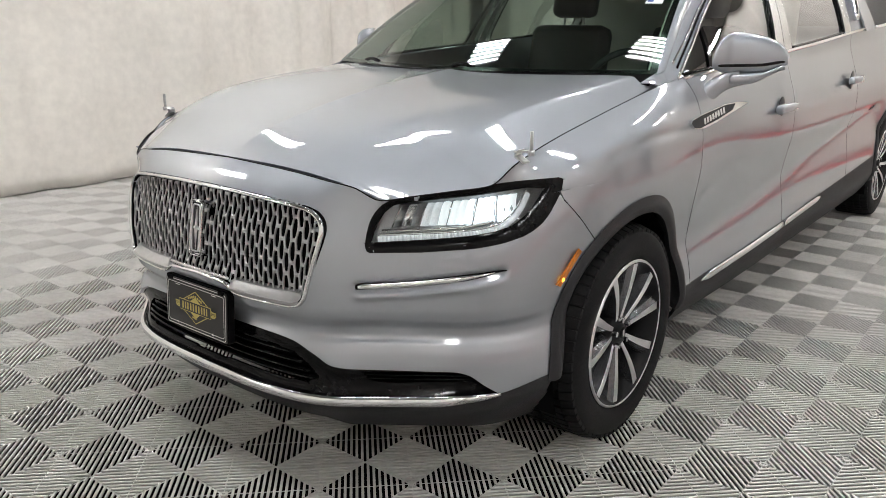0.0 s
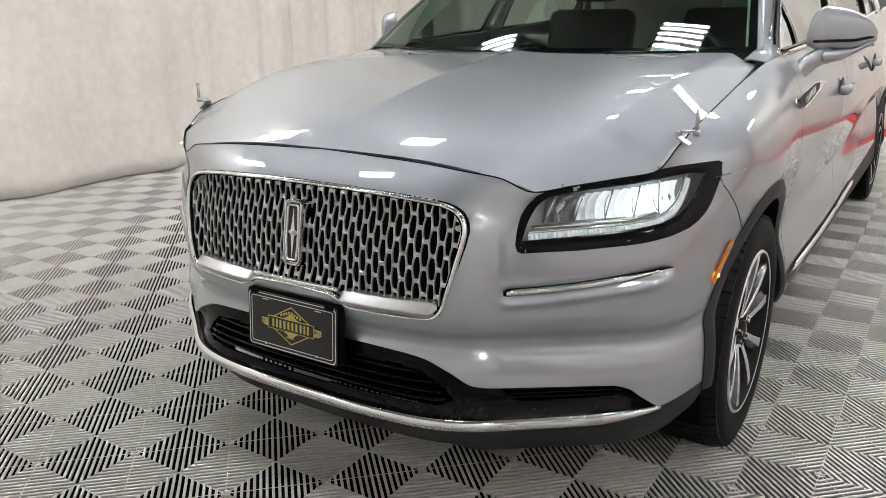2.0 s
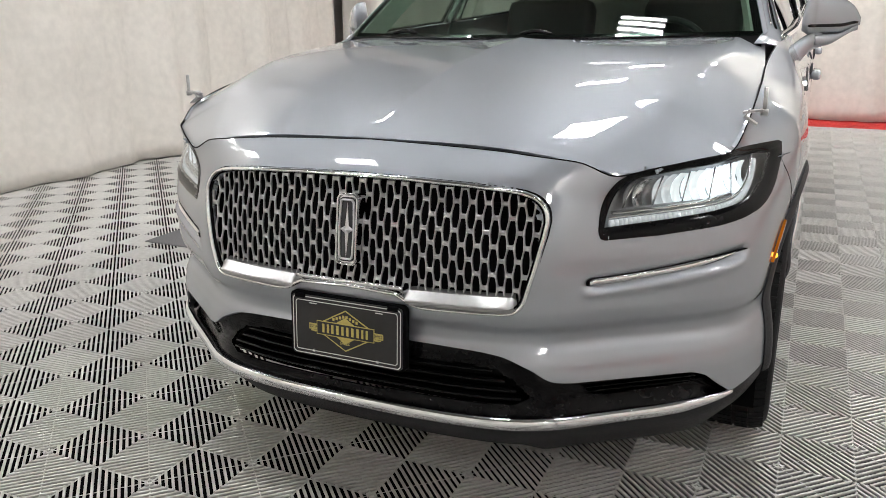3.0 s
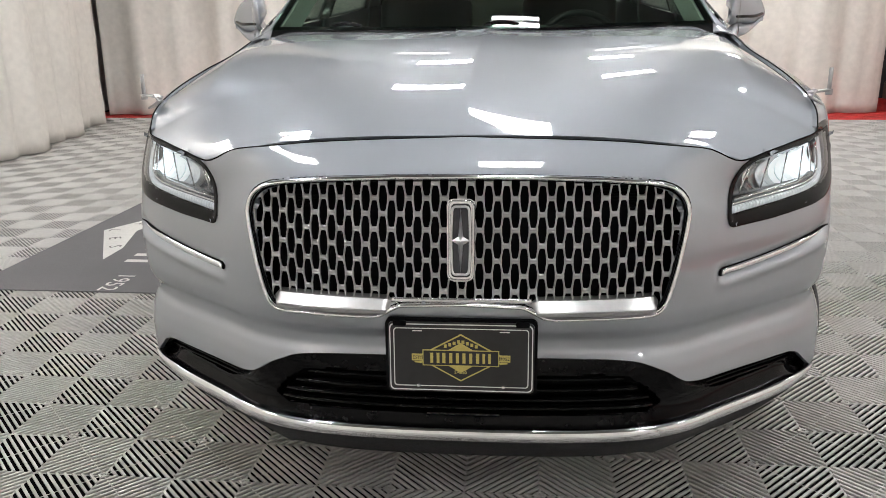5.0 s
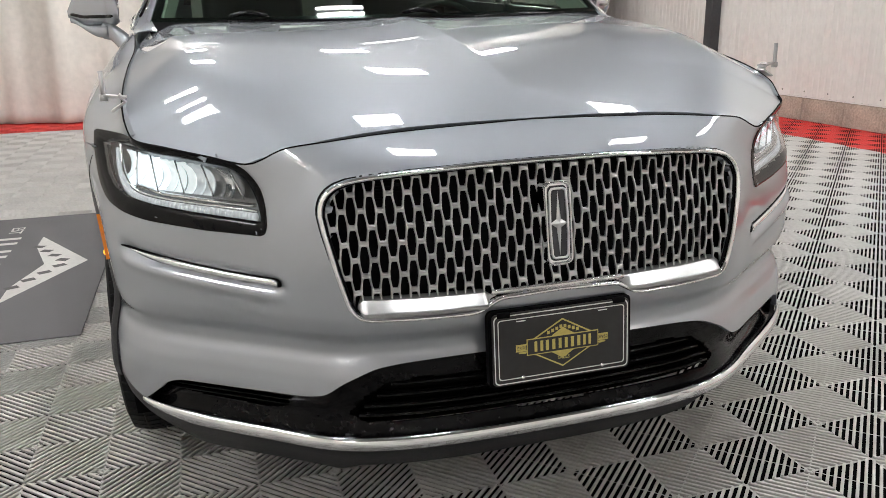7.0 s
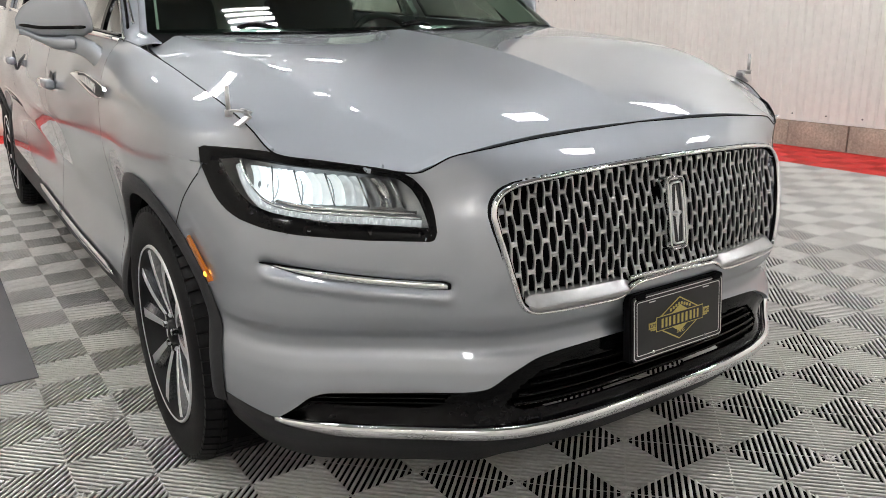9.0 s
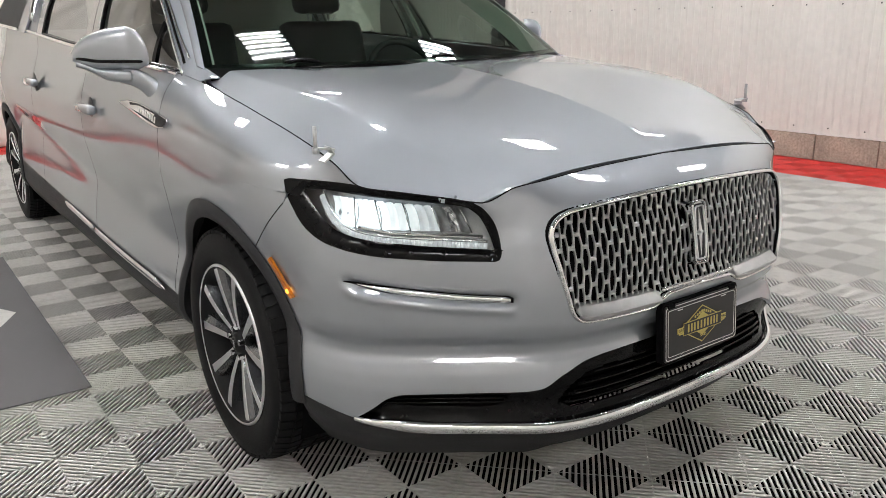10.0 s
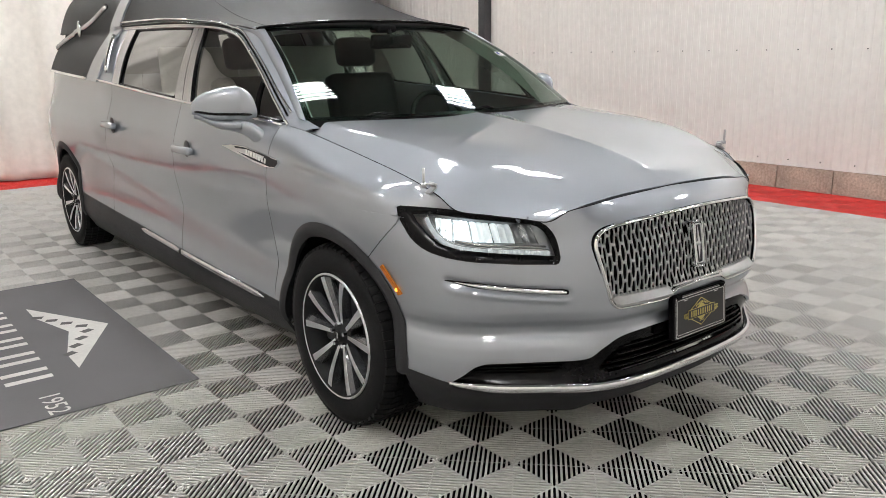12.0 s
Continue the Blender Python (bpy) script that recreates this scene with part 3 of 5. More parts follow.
hearse = thing("hearse", "silver hearse with black vinyl roof and lit headlights, parked", "hearse", pose(CX + 0.005, 0, 0, 0, LEAN))


def seam_u(z):
    """Station of the joint between bumper and fender."""
    return np.interp(z, [0.60, 0.739, 0.792, 0.849, 0.887, 0.93], [1.40, 1.334, 1.274, 1.213, 1.176, 1.16])


def bumper_keep(u, z):
    return ~(inside(GRILLE_U, u, z) | inside(HL_OUT, u, z)) & ~((z > 0.935) & (u > U(0.80)))


bm = mirrored(painted(0, lambda z: seam_u(z) - 0.001, 190, bumper_keep, nz=110, outlines=(GRILLE_U, HL_OUT)))
part("front_bumper", bm, PAINT, hearse)


def fender_keep(u, z):
    return ~inside(HL_OUT, u, z)


def fender_start(z):
    return np.interp(z, [0.60, 0.739, 0.792, 0.849, 0.887, 0.916, 0.936, 0.945], [1.402, 1.336, 1.276, 1.215, 1.178, 1.168, 0.968, 0.953])


U_FD, U_RD, U_Q = u_of_y(1.51), u_of_y(2.58), u_of_y(3.80)
for side in (1, -1):
    turn = (lambda b: b) if side > 0 else flipped
    part("fender", turn(painted(fender_start, U_FD - 0.002, 150, fender_keep, nz=110, outlines=(HL_OUT,))), PAINT, hearse)
    for u0, u1 in ((U_FD, U_RD), (U_RD, U_Q)):
        door = part("door", turn(painted(u0 + 0.002, u1 - 0.002, 50, nz=44)), PAINT, hearse)
        y = 2.40 if u0 == U_FD else 3.64
        zc = 0.985 if u0 == U_FD else 1.035
        xs = 0.948
        bm = bmesh.new()
        box(bm, xs - 0.004, xs + 0.034, y - 0.115, y + 0.115, zc - 0.019, zc + 0.019, bevel=0.012)
        part("door_handle", turn(bm), PAINT, door)
        # flattened dark ellipsoid stands in for the shade in the handle's cup
        bm = bmesh.new()
        made = bmesh.ops.create_uvsphere(bm, u_segments=20, v_segments=10, radius=1.0)["verts"]
        for w in made:
            w.co = Vector((xs - 0.006 + w.co.x * 0.007, y - 0.02 + w.co.y * 0.045, zc + w.co.z * 0.050))
        part("handle_recess", turn(bm), POST, door)
    part("quarter_panel", turn(painted(U_Q + 0.002, UL[22], 90, nz=44)), PAINT, hearse)

# dark tubes stand for the shade in gaps along hood, bumper joint and doors
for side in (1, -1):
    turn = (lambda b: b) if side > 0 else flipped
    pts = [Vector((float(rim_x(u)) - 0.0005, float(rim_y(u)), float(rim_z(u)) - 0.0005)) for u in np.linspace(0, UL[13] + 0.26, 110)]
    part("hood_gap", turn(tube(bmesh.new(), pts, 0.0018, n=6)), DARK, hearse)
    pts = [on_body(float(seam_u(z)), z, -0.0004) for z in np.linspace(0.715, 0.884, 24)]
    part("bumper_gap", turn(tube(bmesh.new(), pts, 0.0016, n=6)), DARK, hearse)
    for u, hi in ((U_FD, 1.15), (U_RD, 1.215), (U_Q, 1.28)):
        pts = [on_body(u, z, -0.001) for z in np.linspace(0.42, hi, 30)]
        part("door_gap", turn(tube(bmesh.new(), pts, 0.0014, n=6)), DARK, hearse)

# hood
hood_yc = spline([0, 0.25, 0.5, 0.75, 1], [0.158, 0.41, 0.68, 0.95, 1.232])
hood_zc = smooth_spline([0, 0.1, 0.25, 0.5, 0.75, 1], [0.963, 1.008, 1.052, 1.104, 1.140, 1.166])
shoulder = smooth_spline([0, 0.12, 0.25, 0.4, 0.6, 0.8, 1.0], [0.002, 0.006, 0.010, 0.021, 0.027, 0.024, 0.017])
ridge = spline([0, 0.1, 0.25, 0.4, 0.7, 1.0], [0.87, 0.83, 0.79, 0.82, 0.87, 0.90])
edge_b = [0, 0.08, 0.17, 0.26, 0.33, 0.40, 0.50, 0.64, 0.80, 1.0]
edge_p = [(0.586, 0.196, 0.905), (0.655, 0.245, 0.917), (0.735, 0.315, 0.930), (0.806, 0.392, 0.943), (0.824, 0.465, 0.985), (0.829, 0.55, 1.012),
          (0.831, 0.67, 1.038), (0.830, 0.85, 1.068), (0.825, 1.05, 1.097), (0.802, 1.392, 1.147)]
edge_x, edge_y, edge_z = (spline(edge_b, [p[c] for p in edge_p]) for c in range(3))


def hood_point(a, b):
    """Hood: a across from -1 to 1, b from the front edge to the glass."""
    a, b = np.broadcast_arrays(np.asarray(a, float), np.asarray(b, float))
    k = np.abs(a)
    xe, ye, ze = edge_x(b) - 0.004 * (b > 0.02), edge_y(b), edge_z(b)
    yc, zc = hood_yc(b), hood_zc(b)
    x = a * xe
    y = yc + (ye - yc) * k ** (4.2 - 2.2 * step(0, 0.4, b))
    z = zc + (ze - zc) * k ** (3.4 + 2.6 * step(0.1, 0.6, b))
    # raised shoulders with a crease, falling to the seam
    kr = ridge(b)
    z = z + shoulder(b) * np.where(k < kr, np.minimum(k / kr, 1) ** 2.2, np.clip((1 - k) / (1 - kr), 0, 1) ** 1.5)
    # crease along the middle
    z = z + 0.012 * step(0.0, 0.14, b) * (np.exp(-(np.sqrt(x * x + 0.005 ** 2) - 0.005) / 0.13) - 0.45)
    return np.stack([x, y, z], -1)


bm = sheet(hood_point, np.sign(np.linspace(-1, 1, 161)) * np.abs(np.linspace(-1, 1, 161)) ** 1.25, np.concatenate([np.linspace(0.003, 0.3, 40), np.linspace(0.31, 1, 50)]), flange=0.02)
part("hood", bm, PAINT, hearse)
# dark sheets put in as shade behind the panel gaps and under the hood
bm = sheet(lambda a, b: hood_point(a, b) - np.array([0, -0.03, 0.03]), np.linspace(-0.96, 0.96, 41), np.linspace(0.05, 1, 41), flange=0)
part("under_hood", bm, DARK, hearse)
bm = mirrored(sheet(lambda u, v: body(u, v) + np.array([-0.03, 0.05, 0.0]) * np.stack([step(0.02, 0.5, u), 1 - step(1.5, 4, u), 0 * u], -1), np.linspace(0, UL[12], 120), np.linspace(0.42, 0.90, 24),
                    lambda u, v: ~open_arch(u, v) & ~inside(HL_OUT, u, v), flange=0))
part("inner_front", bm, DARK, hearse)

# chin, cladding, lower black surround
def low_band(zlo, zhi, u0, u1, nu, nz, out=0.0):
    def place(u, v):
        z = zlo(u) + (zhi(u) - zlo(u)) * v
        p = body(u, z)
        if out:
            p = p + out * np.stack([np.sign(plan_x(u)) * step(0.4, 0.9, plan_x(u)), -1 + step(0.7, 0.95, plan_x(u)), 0 * u], -1)
        return p
    return sheet(place, np.linspace(u0, u1, nu), np.linspace(0, 1, nz), lambda u, v: ~open_arch(u, zlo(u) + (zhi(u) - zlo(u)) * v))


def chin_top(u):
    return chin_z(plan_x(u)) - 0.016 * (1 - step(U_TIP - 0.02, U_TIP + 0.01, u)) - 0.002


bm = mirrored(low_band(lambda u: 0.235 - 0.037 * step(0.42, 0.52, plan_x(u)), chin_top, 0, u_of_y(0.80), 120, 16))
part("chin_spoiler", bm, CLAD, hearse)
bm = bmesh.new()
box(bm, -0.55, 0.55, 0.40, 1.5, 0.24, 0.27)
part("undertray", bm, DARK, hearse)

path = [on_body(u, float(chin_z(plan_x(u))), 0.004) for u in np.linspace(0, U_TIP, 70)]
path = [Vector((-p.x, p.y, p.z)) for p in path[:0:-1]] + path
bm = tube(bmesh.new(), path, 0.011, 0.016, n=12, taper=lambda k: min(1.0, 0.35 + 9 * min(k, 1 - k)))
part("chrome_strip", bm, CHROME, hearse, "bright chrome strip along the lower bumper")


def black_band(u, v):
    z = 0.34 + (intake_top(plan_x(u)) + 0.004 - 0.34) * v
    p = body(u, z)
    depth = 0.012 + 0.02 * np.sin(np.pi * np.clip(v, 0, 1))
    return p + depth[..., None] * np.stack([-0.75 * step(0.4, 0.85, plan_x(u)), 0.9 + 0 * u, 0 * u], -1)


INTAKE = [(0, 0.468), (0.30, 0.464), (0.358, 0.456), (0.398, 0.430), (0.436, 0.388), (0.40, 0.372), (0, 0.368)]
SIDE_IN = [(0.535, 0.424), (0.75, 0.418), (0.775, 0.411), (0.806, 0.390), (0.795, 0.384), (0.72, 0.380), (0.592, 0.379), (0.560, 0.386)]


def black_keep(u, v):
    z = 0.34 + (intake_top(plan_x(u)) + 0.004 - 0.34) * v
    x = plan_x(u)
    return ~inside(INTAKE, x, z) & ~inside(SIDE_IN, x, z)


bm = mirrored(sheet(black_band, np.linspace(0, U_TIP + 0.01, 160), np.linspace(0, 1, 40), black_keep))
surround = part("lower_surround", bm, BLACK, hearse, "gloss black lower bumper surround")
# dark backing sheet stands for the shade inside the intake
bm = mirrored(sheet(lambda u, v: black_band(u, v) + np.array([0, 0.07, 0]), np.linspace(0, U_TIP - 0.05, 60), np.linspace(0, 1, 8), flange=0))
part("intake_back", bm, DARK, surround)
for zz, half, dy in ((0.452, 0.345, 0.04), (0.428, 0.375, 0.04), (0.404, 0.40, 0.04), (0.384, 0.41, 0.04)):
    pts = [Vector((x, float(body(U(abs(x)), zz)[1]) + dy, zz)) for x in np.linspace(-half, half, 40)]
    part("intake_slat", tube(bmesh.new(), pts, 0.016, 0.005, n=8), BLACK, surround)
for side in (1, -1):
    for zz, x0, x1 in ((0.414, 0.54, 0.765), (0.403, 0.545, 0.785), (0.392, 0.55, 0.80)):
        pts = [Vector((side * x, *body(U(x), zz)[1:])) + Vector((-side * 0.012, 0.035, 0)) for x in np.linspace(x0, x1, 24)]
        part("side_slat", tube(bmesh.new(), pts, 0.012, 0.002, n=6), BLACK, surround)

# wheel-arch cladding and rockers
def arch_ring(yc, side):
    def place(a, v):
        r = ARCH - 0.048 + 0.058 * v
        y = yc + r * np.cos(a)
        z = HUB_Z + r * np.sin(a)
        u = np.interp(y, plan_y(np.linspace(UL[9], UL[19], 4000)), np.linspace(UL[9], UL[19], 4000))
        p = body(u, np.clip(z, 0.2, 1.2))
        lip = 0.010 * np.sin(np.pi * np.clip(v * 1.0, 0, 1)) + 0.004
        return p + np.stack([lip + 0 * a, 0 * a, 0 * a], -1)
    a0 = 3.02 if yc < 3 else 3.1
    bm = sheet(place, np.linspace(-0.10, a0 + 0.15, 72), np.linspace(0, 1, 8), flange=0.05, flip=True)
    return bm if side > 0 else flipped(bm)


for side in (1, -1):
    turn = (lambda b: b) if side > 0 else flipped
    for yc in (FRONT_Y, REAR_Y):
        part("arch_trim", arch_ring(yc, side), CLAD, hearse)
        # inner liner
        bm = bmesh.new()
        rows = []
        for k in range(40):
            a = math.pi * (k / 39 * 1.25 - 0.125)
            rows.append([bm.verts.new((x, yc + 0.415 * math.cos(a), HUB_Z + 0.415 * math.sin(a))) for x in (0.50, 0.90)])
        for p, q in zip(rows, rows[1:]):
            bm.faces.new((p[0], p[1], q[1], q[0]))
        bmesh.ops.create_circle(bm, cap_ends=True, radius=0.42, segments=32, matrix=pose(0.51, yc, HUB_Z, 0, 90, 0))
        part("wheel_liner", turn(bm), DARK, hearse)
    ua, ub = u_of_y(FRONT_Y + 0.40), u_of_y(REAR_Y - 0.40)
    bm = low_band(lambda u: 0.215 + 0 * u, lambda u: low_edge(u) + 0.002, ua, ub, 60, 12, 0.0)
    part("rocker_cladding", turn(bm), CLAD, hearse)
    for y0, y1 in ((1.60, 2.56), (2.60, 3.24)):
        pts = [on_body(u_of_y(y), 0.405 + 0.030 * (y - 1.6) - 0.012, 0.010) for y in np.linspace(y0, y1, 24)]
        bm = tube(bmesh.new(), pts, 0.007, 0.016, n=10, taper=(lambda k: min(1, 0.2 + 10 * k)) if y0 < 2 else (lambda k: min(1, 0.2 + 6 * (1 - k))))
        part("rocker_chrome", turn(bm), CHROME, hearse)
    # chrome strip in the bumper corner
    pts = [on_body(u, float(trim_z(u)), 0.008) for u in np.linspace(TRIM_U0, TRIM_U1 - 0.03, 40)]
    fade = lambda k: min(1, 0.6 + 12 * k) * (1 - 0.85 * max(0, k - 0.72) / 0.28)
    strip = part("bumper_chrome", turn(tube(bmesh.new(), pts, 0.005, 0.0075, n=10, taper=fade)), CHROME, hearse, "slim chrome strip in the bumper corner")
    pts = [on_body(u, float(trim_z(u)), 0.0035) for u in np.linspace(TRIM_U0 - 0.004, TRIM_U1 + 0.004, 44)]
    part("strip_shadow", turn(tube(bmesh.new(), pts, 0.004, 0.0105, n=10, taper=fade)), DARK, strip)
    # side marker lamp
    um = [(u_of_y(0.567), 0.640), (u_of_y(0.585), 0.632), (u_of_y(0.668), 0.722), (u_of_y(0.655), 0.732)]
    bm = bmesh.new()
    lo, hi = [on_body(u, z, 0.002) for u, z in um], [on_body(u, z, 0.009) for u, z in um]
    a = [bm.verts.new(p) for p in lo]
    b = [bm.verts.new(p) for p in hi]
    bm.faces.new(b)
    for i in range(4):
        bm.faces.new((a[i], a[(i + 1) % 4], b[(i + 1) % 4], b[i]))
    marker = part("side_marker", turn(bm), AMBER, hearse, "amber side marker lamp", smooth=False)
    bm = bmesh.new()
    made = bmesh.ops.create_uvsphere(bm, u_segments=12, v_segments=8, radius=0.008)["verts"]
    bmesh.ops.translate(bm, verts=made, vec=on_body(u_of_y(0.592), 0.652, 0.006))
    part("bulb", turn(bm), AMBER_LIT, marker)


# ---- headlights ----
def densify(poly, n):
    """Even points along a closed polygon."""
    p = np.array(poly + poly[:1])
    s = np.r_[0, np.cumsum(np.hypot(*np.diff(p, axis=0).T))]
    t = np.linspace(0, s[-1], n, endpoint=False)
    return list(zip(np.interp(t, s, p[:, 0]), np.interp(t, s, p[:, 1])))


def thirds(poly):
    """Points along an outline in three runs: lower edge to the outer tip, upper edge, inner end."""
    p = np.array(poly)
    tip, start = int(np.argmax(p[:, 0])), 0
    back = max(range(tip, len(poly)), key=lambda k: p[k, 1] - 1.5 * p[k, 0])
    out = []
    for a, b, n in ((start, tip, 44), (tip, back, 40), (back, len(poly), 14)):
        q = np.array([poly[k % len(poly)] for k in range(a, b + 1)])
        s = np.r_[0, np.cumsum(np.hypot(*np.diff(q, axis=0).T))]
        t = np.linspace(0, s[-1], n, endpoint=False)
        out += list(zip(np.interp(t, s, q[:, 0]), np.interp(t, s, q[:, 1])))
    return out


def ring_between(outer, inner, depth_out, depth_in):
    """A bent strip on the body's surface between two closed outlines."""
    bm = bmesh.new()
    o, i = thirds(outer), thirds(inner)
    n = len(o)
    rows = []
    for k in (0, 0.5, 1.0):
        rows.append([bm.verts.new(on_body(a[0] + (b[0] - a[0]) * k, a[1] + (b[1] - a[1]) * k, depth_out + (depth_in - depth_out) * k + 0.006 * math.sin(math.pi * k))) for a, b in zip(o, i)])
    for p, q in zip(rows, rows[1:]):
        for k in range(n):
            bm.faces.new((p[k], p[(k + 1) % n], q[(k + 1) % n], q[k]))
    return bm


HL_IN = [(0.614, 0.793), (0.771, 0.803), (0.880, 0.813), (0.950, 0.822), (1.003, 0.834), (1.050, 0.858), (1.095, 0.894), (1.123, 0.921),
         (1.076, 0.926), (0.938, 0.918), (0.880, 0.914), (0.760, 0.903), (0.680, 0.895), (0.650, 0.888), (0.636, 0.870), (0.624, 0.825)]
HL_IN = [(u, min(z, float(rim_z(u)) - 0.010)) for u, z in HL_IN]
# start both outlines at the inner lower corner so that they run side by side
HL_OUT_R = HL_OUT[1:] + HL_OUT[:1]


def patch(poly, out, nu=60, nz=24):
    us = [p[0] for p in poly]
    zs = [p[1] for p in poly]
    return sheet(lambda u, z: body(u, z) + np.stack([0.55 * (out + 0 * u), -0.75 * (out + 0 * u), 0 * u], -1), np.linspace(min(us), max(us), nu), np.linspace(min(zs), max(zs), nz),
                 lambda u, z: inside(poly, u, z), flange=0)


for side in (1, -1):
    turn = (lambda b: b) if side > 0 else flipped
    lamp = part("headlight", turn(ring_between(HL_OUT_R, HL_IN, 0.001, -0.006)), BLACK, hearse, "lit headlight with gloss black surround and clear lens")
    part("lens", turn(patch(HL_IN, 0.002, nu=80, nz=30)), LENS, lamp)
    part("housing", turn(patch(HL_OUT, -0.055)), HOUSING, lamp)
    # tilted reflector bowls in a row, each made of narrow flutes of uneven glow
    glow = (HOUSING, REFLECTOR, HOUSING, LAMP_DIM, LAMP_DIM, LAMP_MID, LAMP_MID, LAMP_MID, LAMP_ON, LAMP_ON, LAMP_ON, LAMP_ON, LAMP_ON, LAMP_ON, LAMP_MID)
    for k in range(15):
        u0 = 0.668 + 0.0235 * k + 0.003 * (k // 3)
        u1 = u0 + 0.0232
        z0, z1 = 0.834 + 0.0012 * k, 0.884 + 0.0022 * k
        bm = bmesh.new()
        rows = []
        for a in np.linspace(0, 1, 5):
            row = []
            for b in np.linspace(0, 1, 7):
                deep = -0.018 - 0.008 * (1 - (2 * a - 1) ** 2) - 0.020 * (1 - (2 * b - 1) ** 2)
                row.append(bm.verts.new(on_body(u0 + (u1 - u0) * a + 0.012 * b, z0 + (z1 - z0) * b, deep)))
            rows.append(row)
        for i in range(4):
            for j in range(6):
                bm.faces.new((rows[i][j], rows[i + 1][j], rows[i + 1][j + 1], rows[i][j + 1]))
        part("reflector", turn(bm), glow[k], lamp)
        if k % 3 == 0:
            bm = tube(bmesh.new(), [on_body(u0 - 0.003, z0 - 0.002, -0.020), on_body(u0 + 0.010, z1 + 0.003, -0.014)], 0.002, 0.002, n=6)
            part("divider", turn(bm), CHROME, lamp)
    # light bar along the bottom and up the outer end
    pts = [(0.630, 0.800), (0.73, 0.806), (0.83, 0.812), (0.92, 0.821), (0.985, 0.837), (1.035, 0.870), (1.075, 0.913)]
    su, sz = smooth_spline(range(7), [p[0] for p in pts]), smooth_spline(range(7), [p[1] for p in pts])
    t = np.linspace(0, 6, 60)
    for k in range(56):
        q0 = 6 * k / 56
        bm = tube(bmesh.new(), [on_body(float(su(q0 + d)), float(sz(q0 + d)), -0.014) for d in (0.0, 0.05, 0.1)], 0.006, 0.0092, n=8)
        part("light_bar", turn(bm), LAMP_BAR, lamp)
    bm = tube(bmesh.new(), [on_body(float(su(k)), float(sz(k)) + 0.013, -0.016) for k in t], 0.004, 0.003, n=6)
    part("chrome_line", turn(bm), CHROME, lamp)
    bm = tube(bmesh.new(), [on_body(u, z, -0.018) for u, z in ((0.64, 0.823), (0.75, 0.829), (0.86, 0.836), (0.95, 0.848))], 0.009, 0.004, n=6)
    part("inner_shelf", turn(bm), SATIN, lamp)

# ---- grille ----
def grille_depth(x, z):
    """y of the grille's face."""
    u = np.interp(np.abs(x), plan_x(_fine), _fine)
    return body(u, np.clip(z, 0.60, 0.895))[..., 1]


def grille_point(x, z, back=0.0):
    return Vector((x, float(grille_depth(np.array(x), np.array(z))) + back, z))


outline = densify([(x, z) for x, z in GRILLE] + [(-x, z) for x, z in GRILLE[-2:0:-1]], 220)
bm = tube(bmesh.new(), [grille_point(x, z, -0.002) for x, z in [(x * 1.006, 0.752 + (z - 0.752) * 1.014) for x, z in outline]], 0.0052, 0.010, side=(0, 1, 0), closed=True, n=10)
grille = part("grille", bm, CHROME, hearse, "chrome mesh grille in a bright chrome frame")
# dark tubes drawn as the shaded gaps on both sides of the frame
for scale_x, scale_z, back in ((1.017, 1.042, 0.004), (0.989, 0.974, 0.003)):
    pts = [grille_point(x * scale_x, 0.752 + (z - 0.752) * scale_z, back) for x, z in outline]
    part("frame_gap", tube(bmesh.new(), pts, 0.0022, 0.004, side=(0, 1, 0), closed=True, n=6), DARK, grille)
inner = [(x * 0.990, 0.752 + (z - 0.752) * 0.982) for x, z in outline]
# backing and fins coloured near black, so the mesh openings look shaded
bm = sheet(lambda x, z: np.stack([x, grille_depth(x, z) + 0.060, z], -1), np.linspace(-0.47, 0.47, 40), np.linspace(0.595, 0.905, 16), lambda x, z: inside(outline, x, z), flange=0)
part("radiator_back", bm, DARK, grille)
bm = bmesh.new()
for k in range(42):
    z = 0.625 + k * 0.006
    box(bm, -0.36, 0.36, 0.115, 0.122, z, z + 0.0022)
part("radiator", bm, DARK, grille, smooth=False)


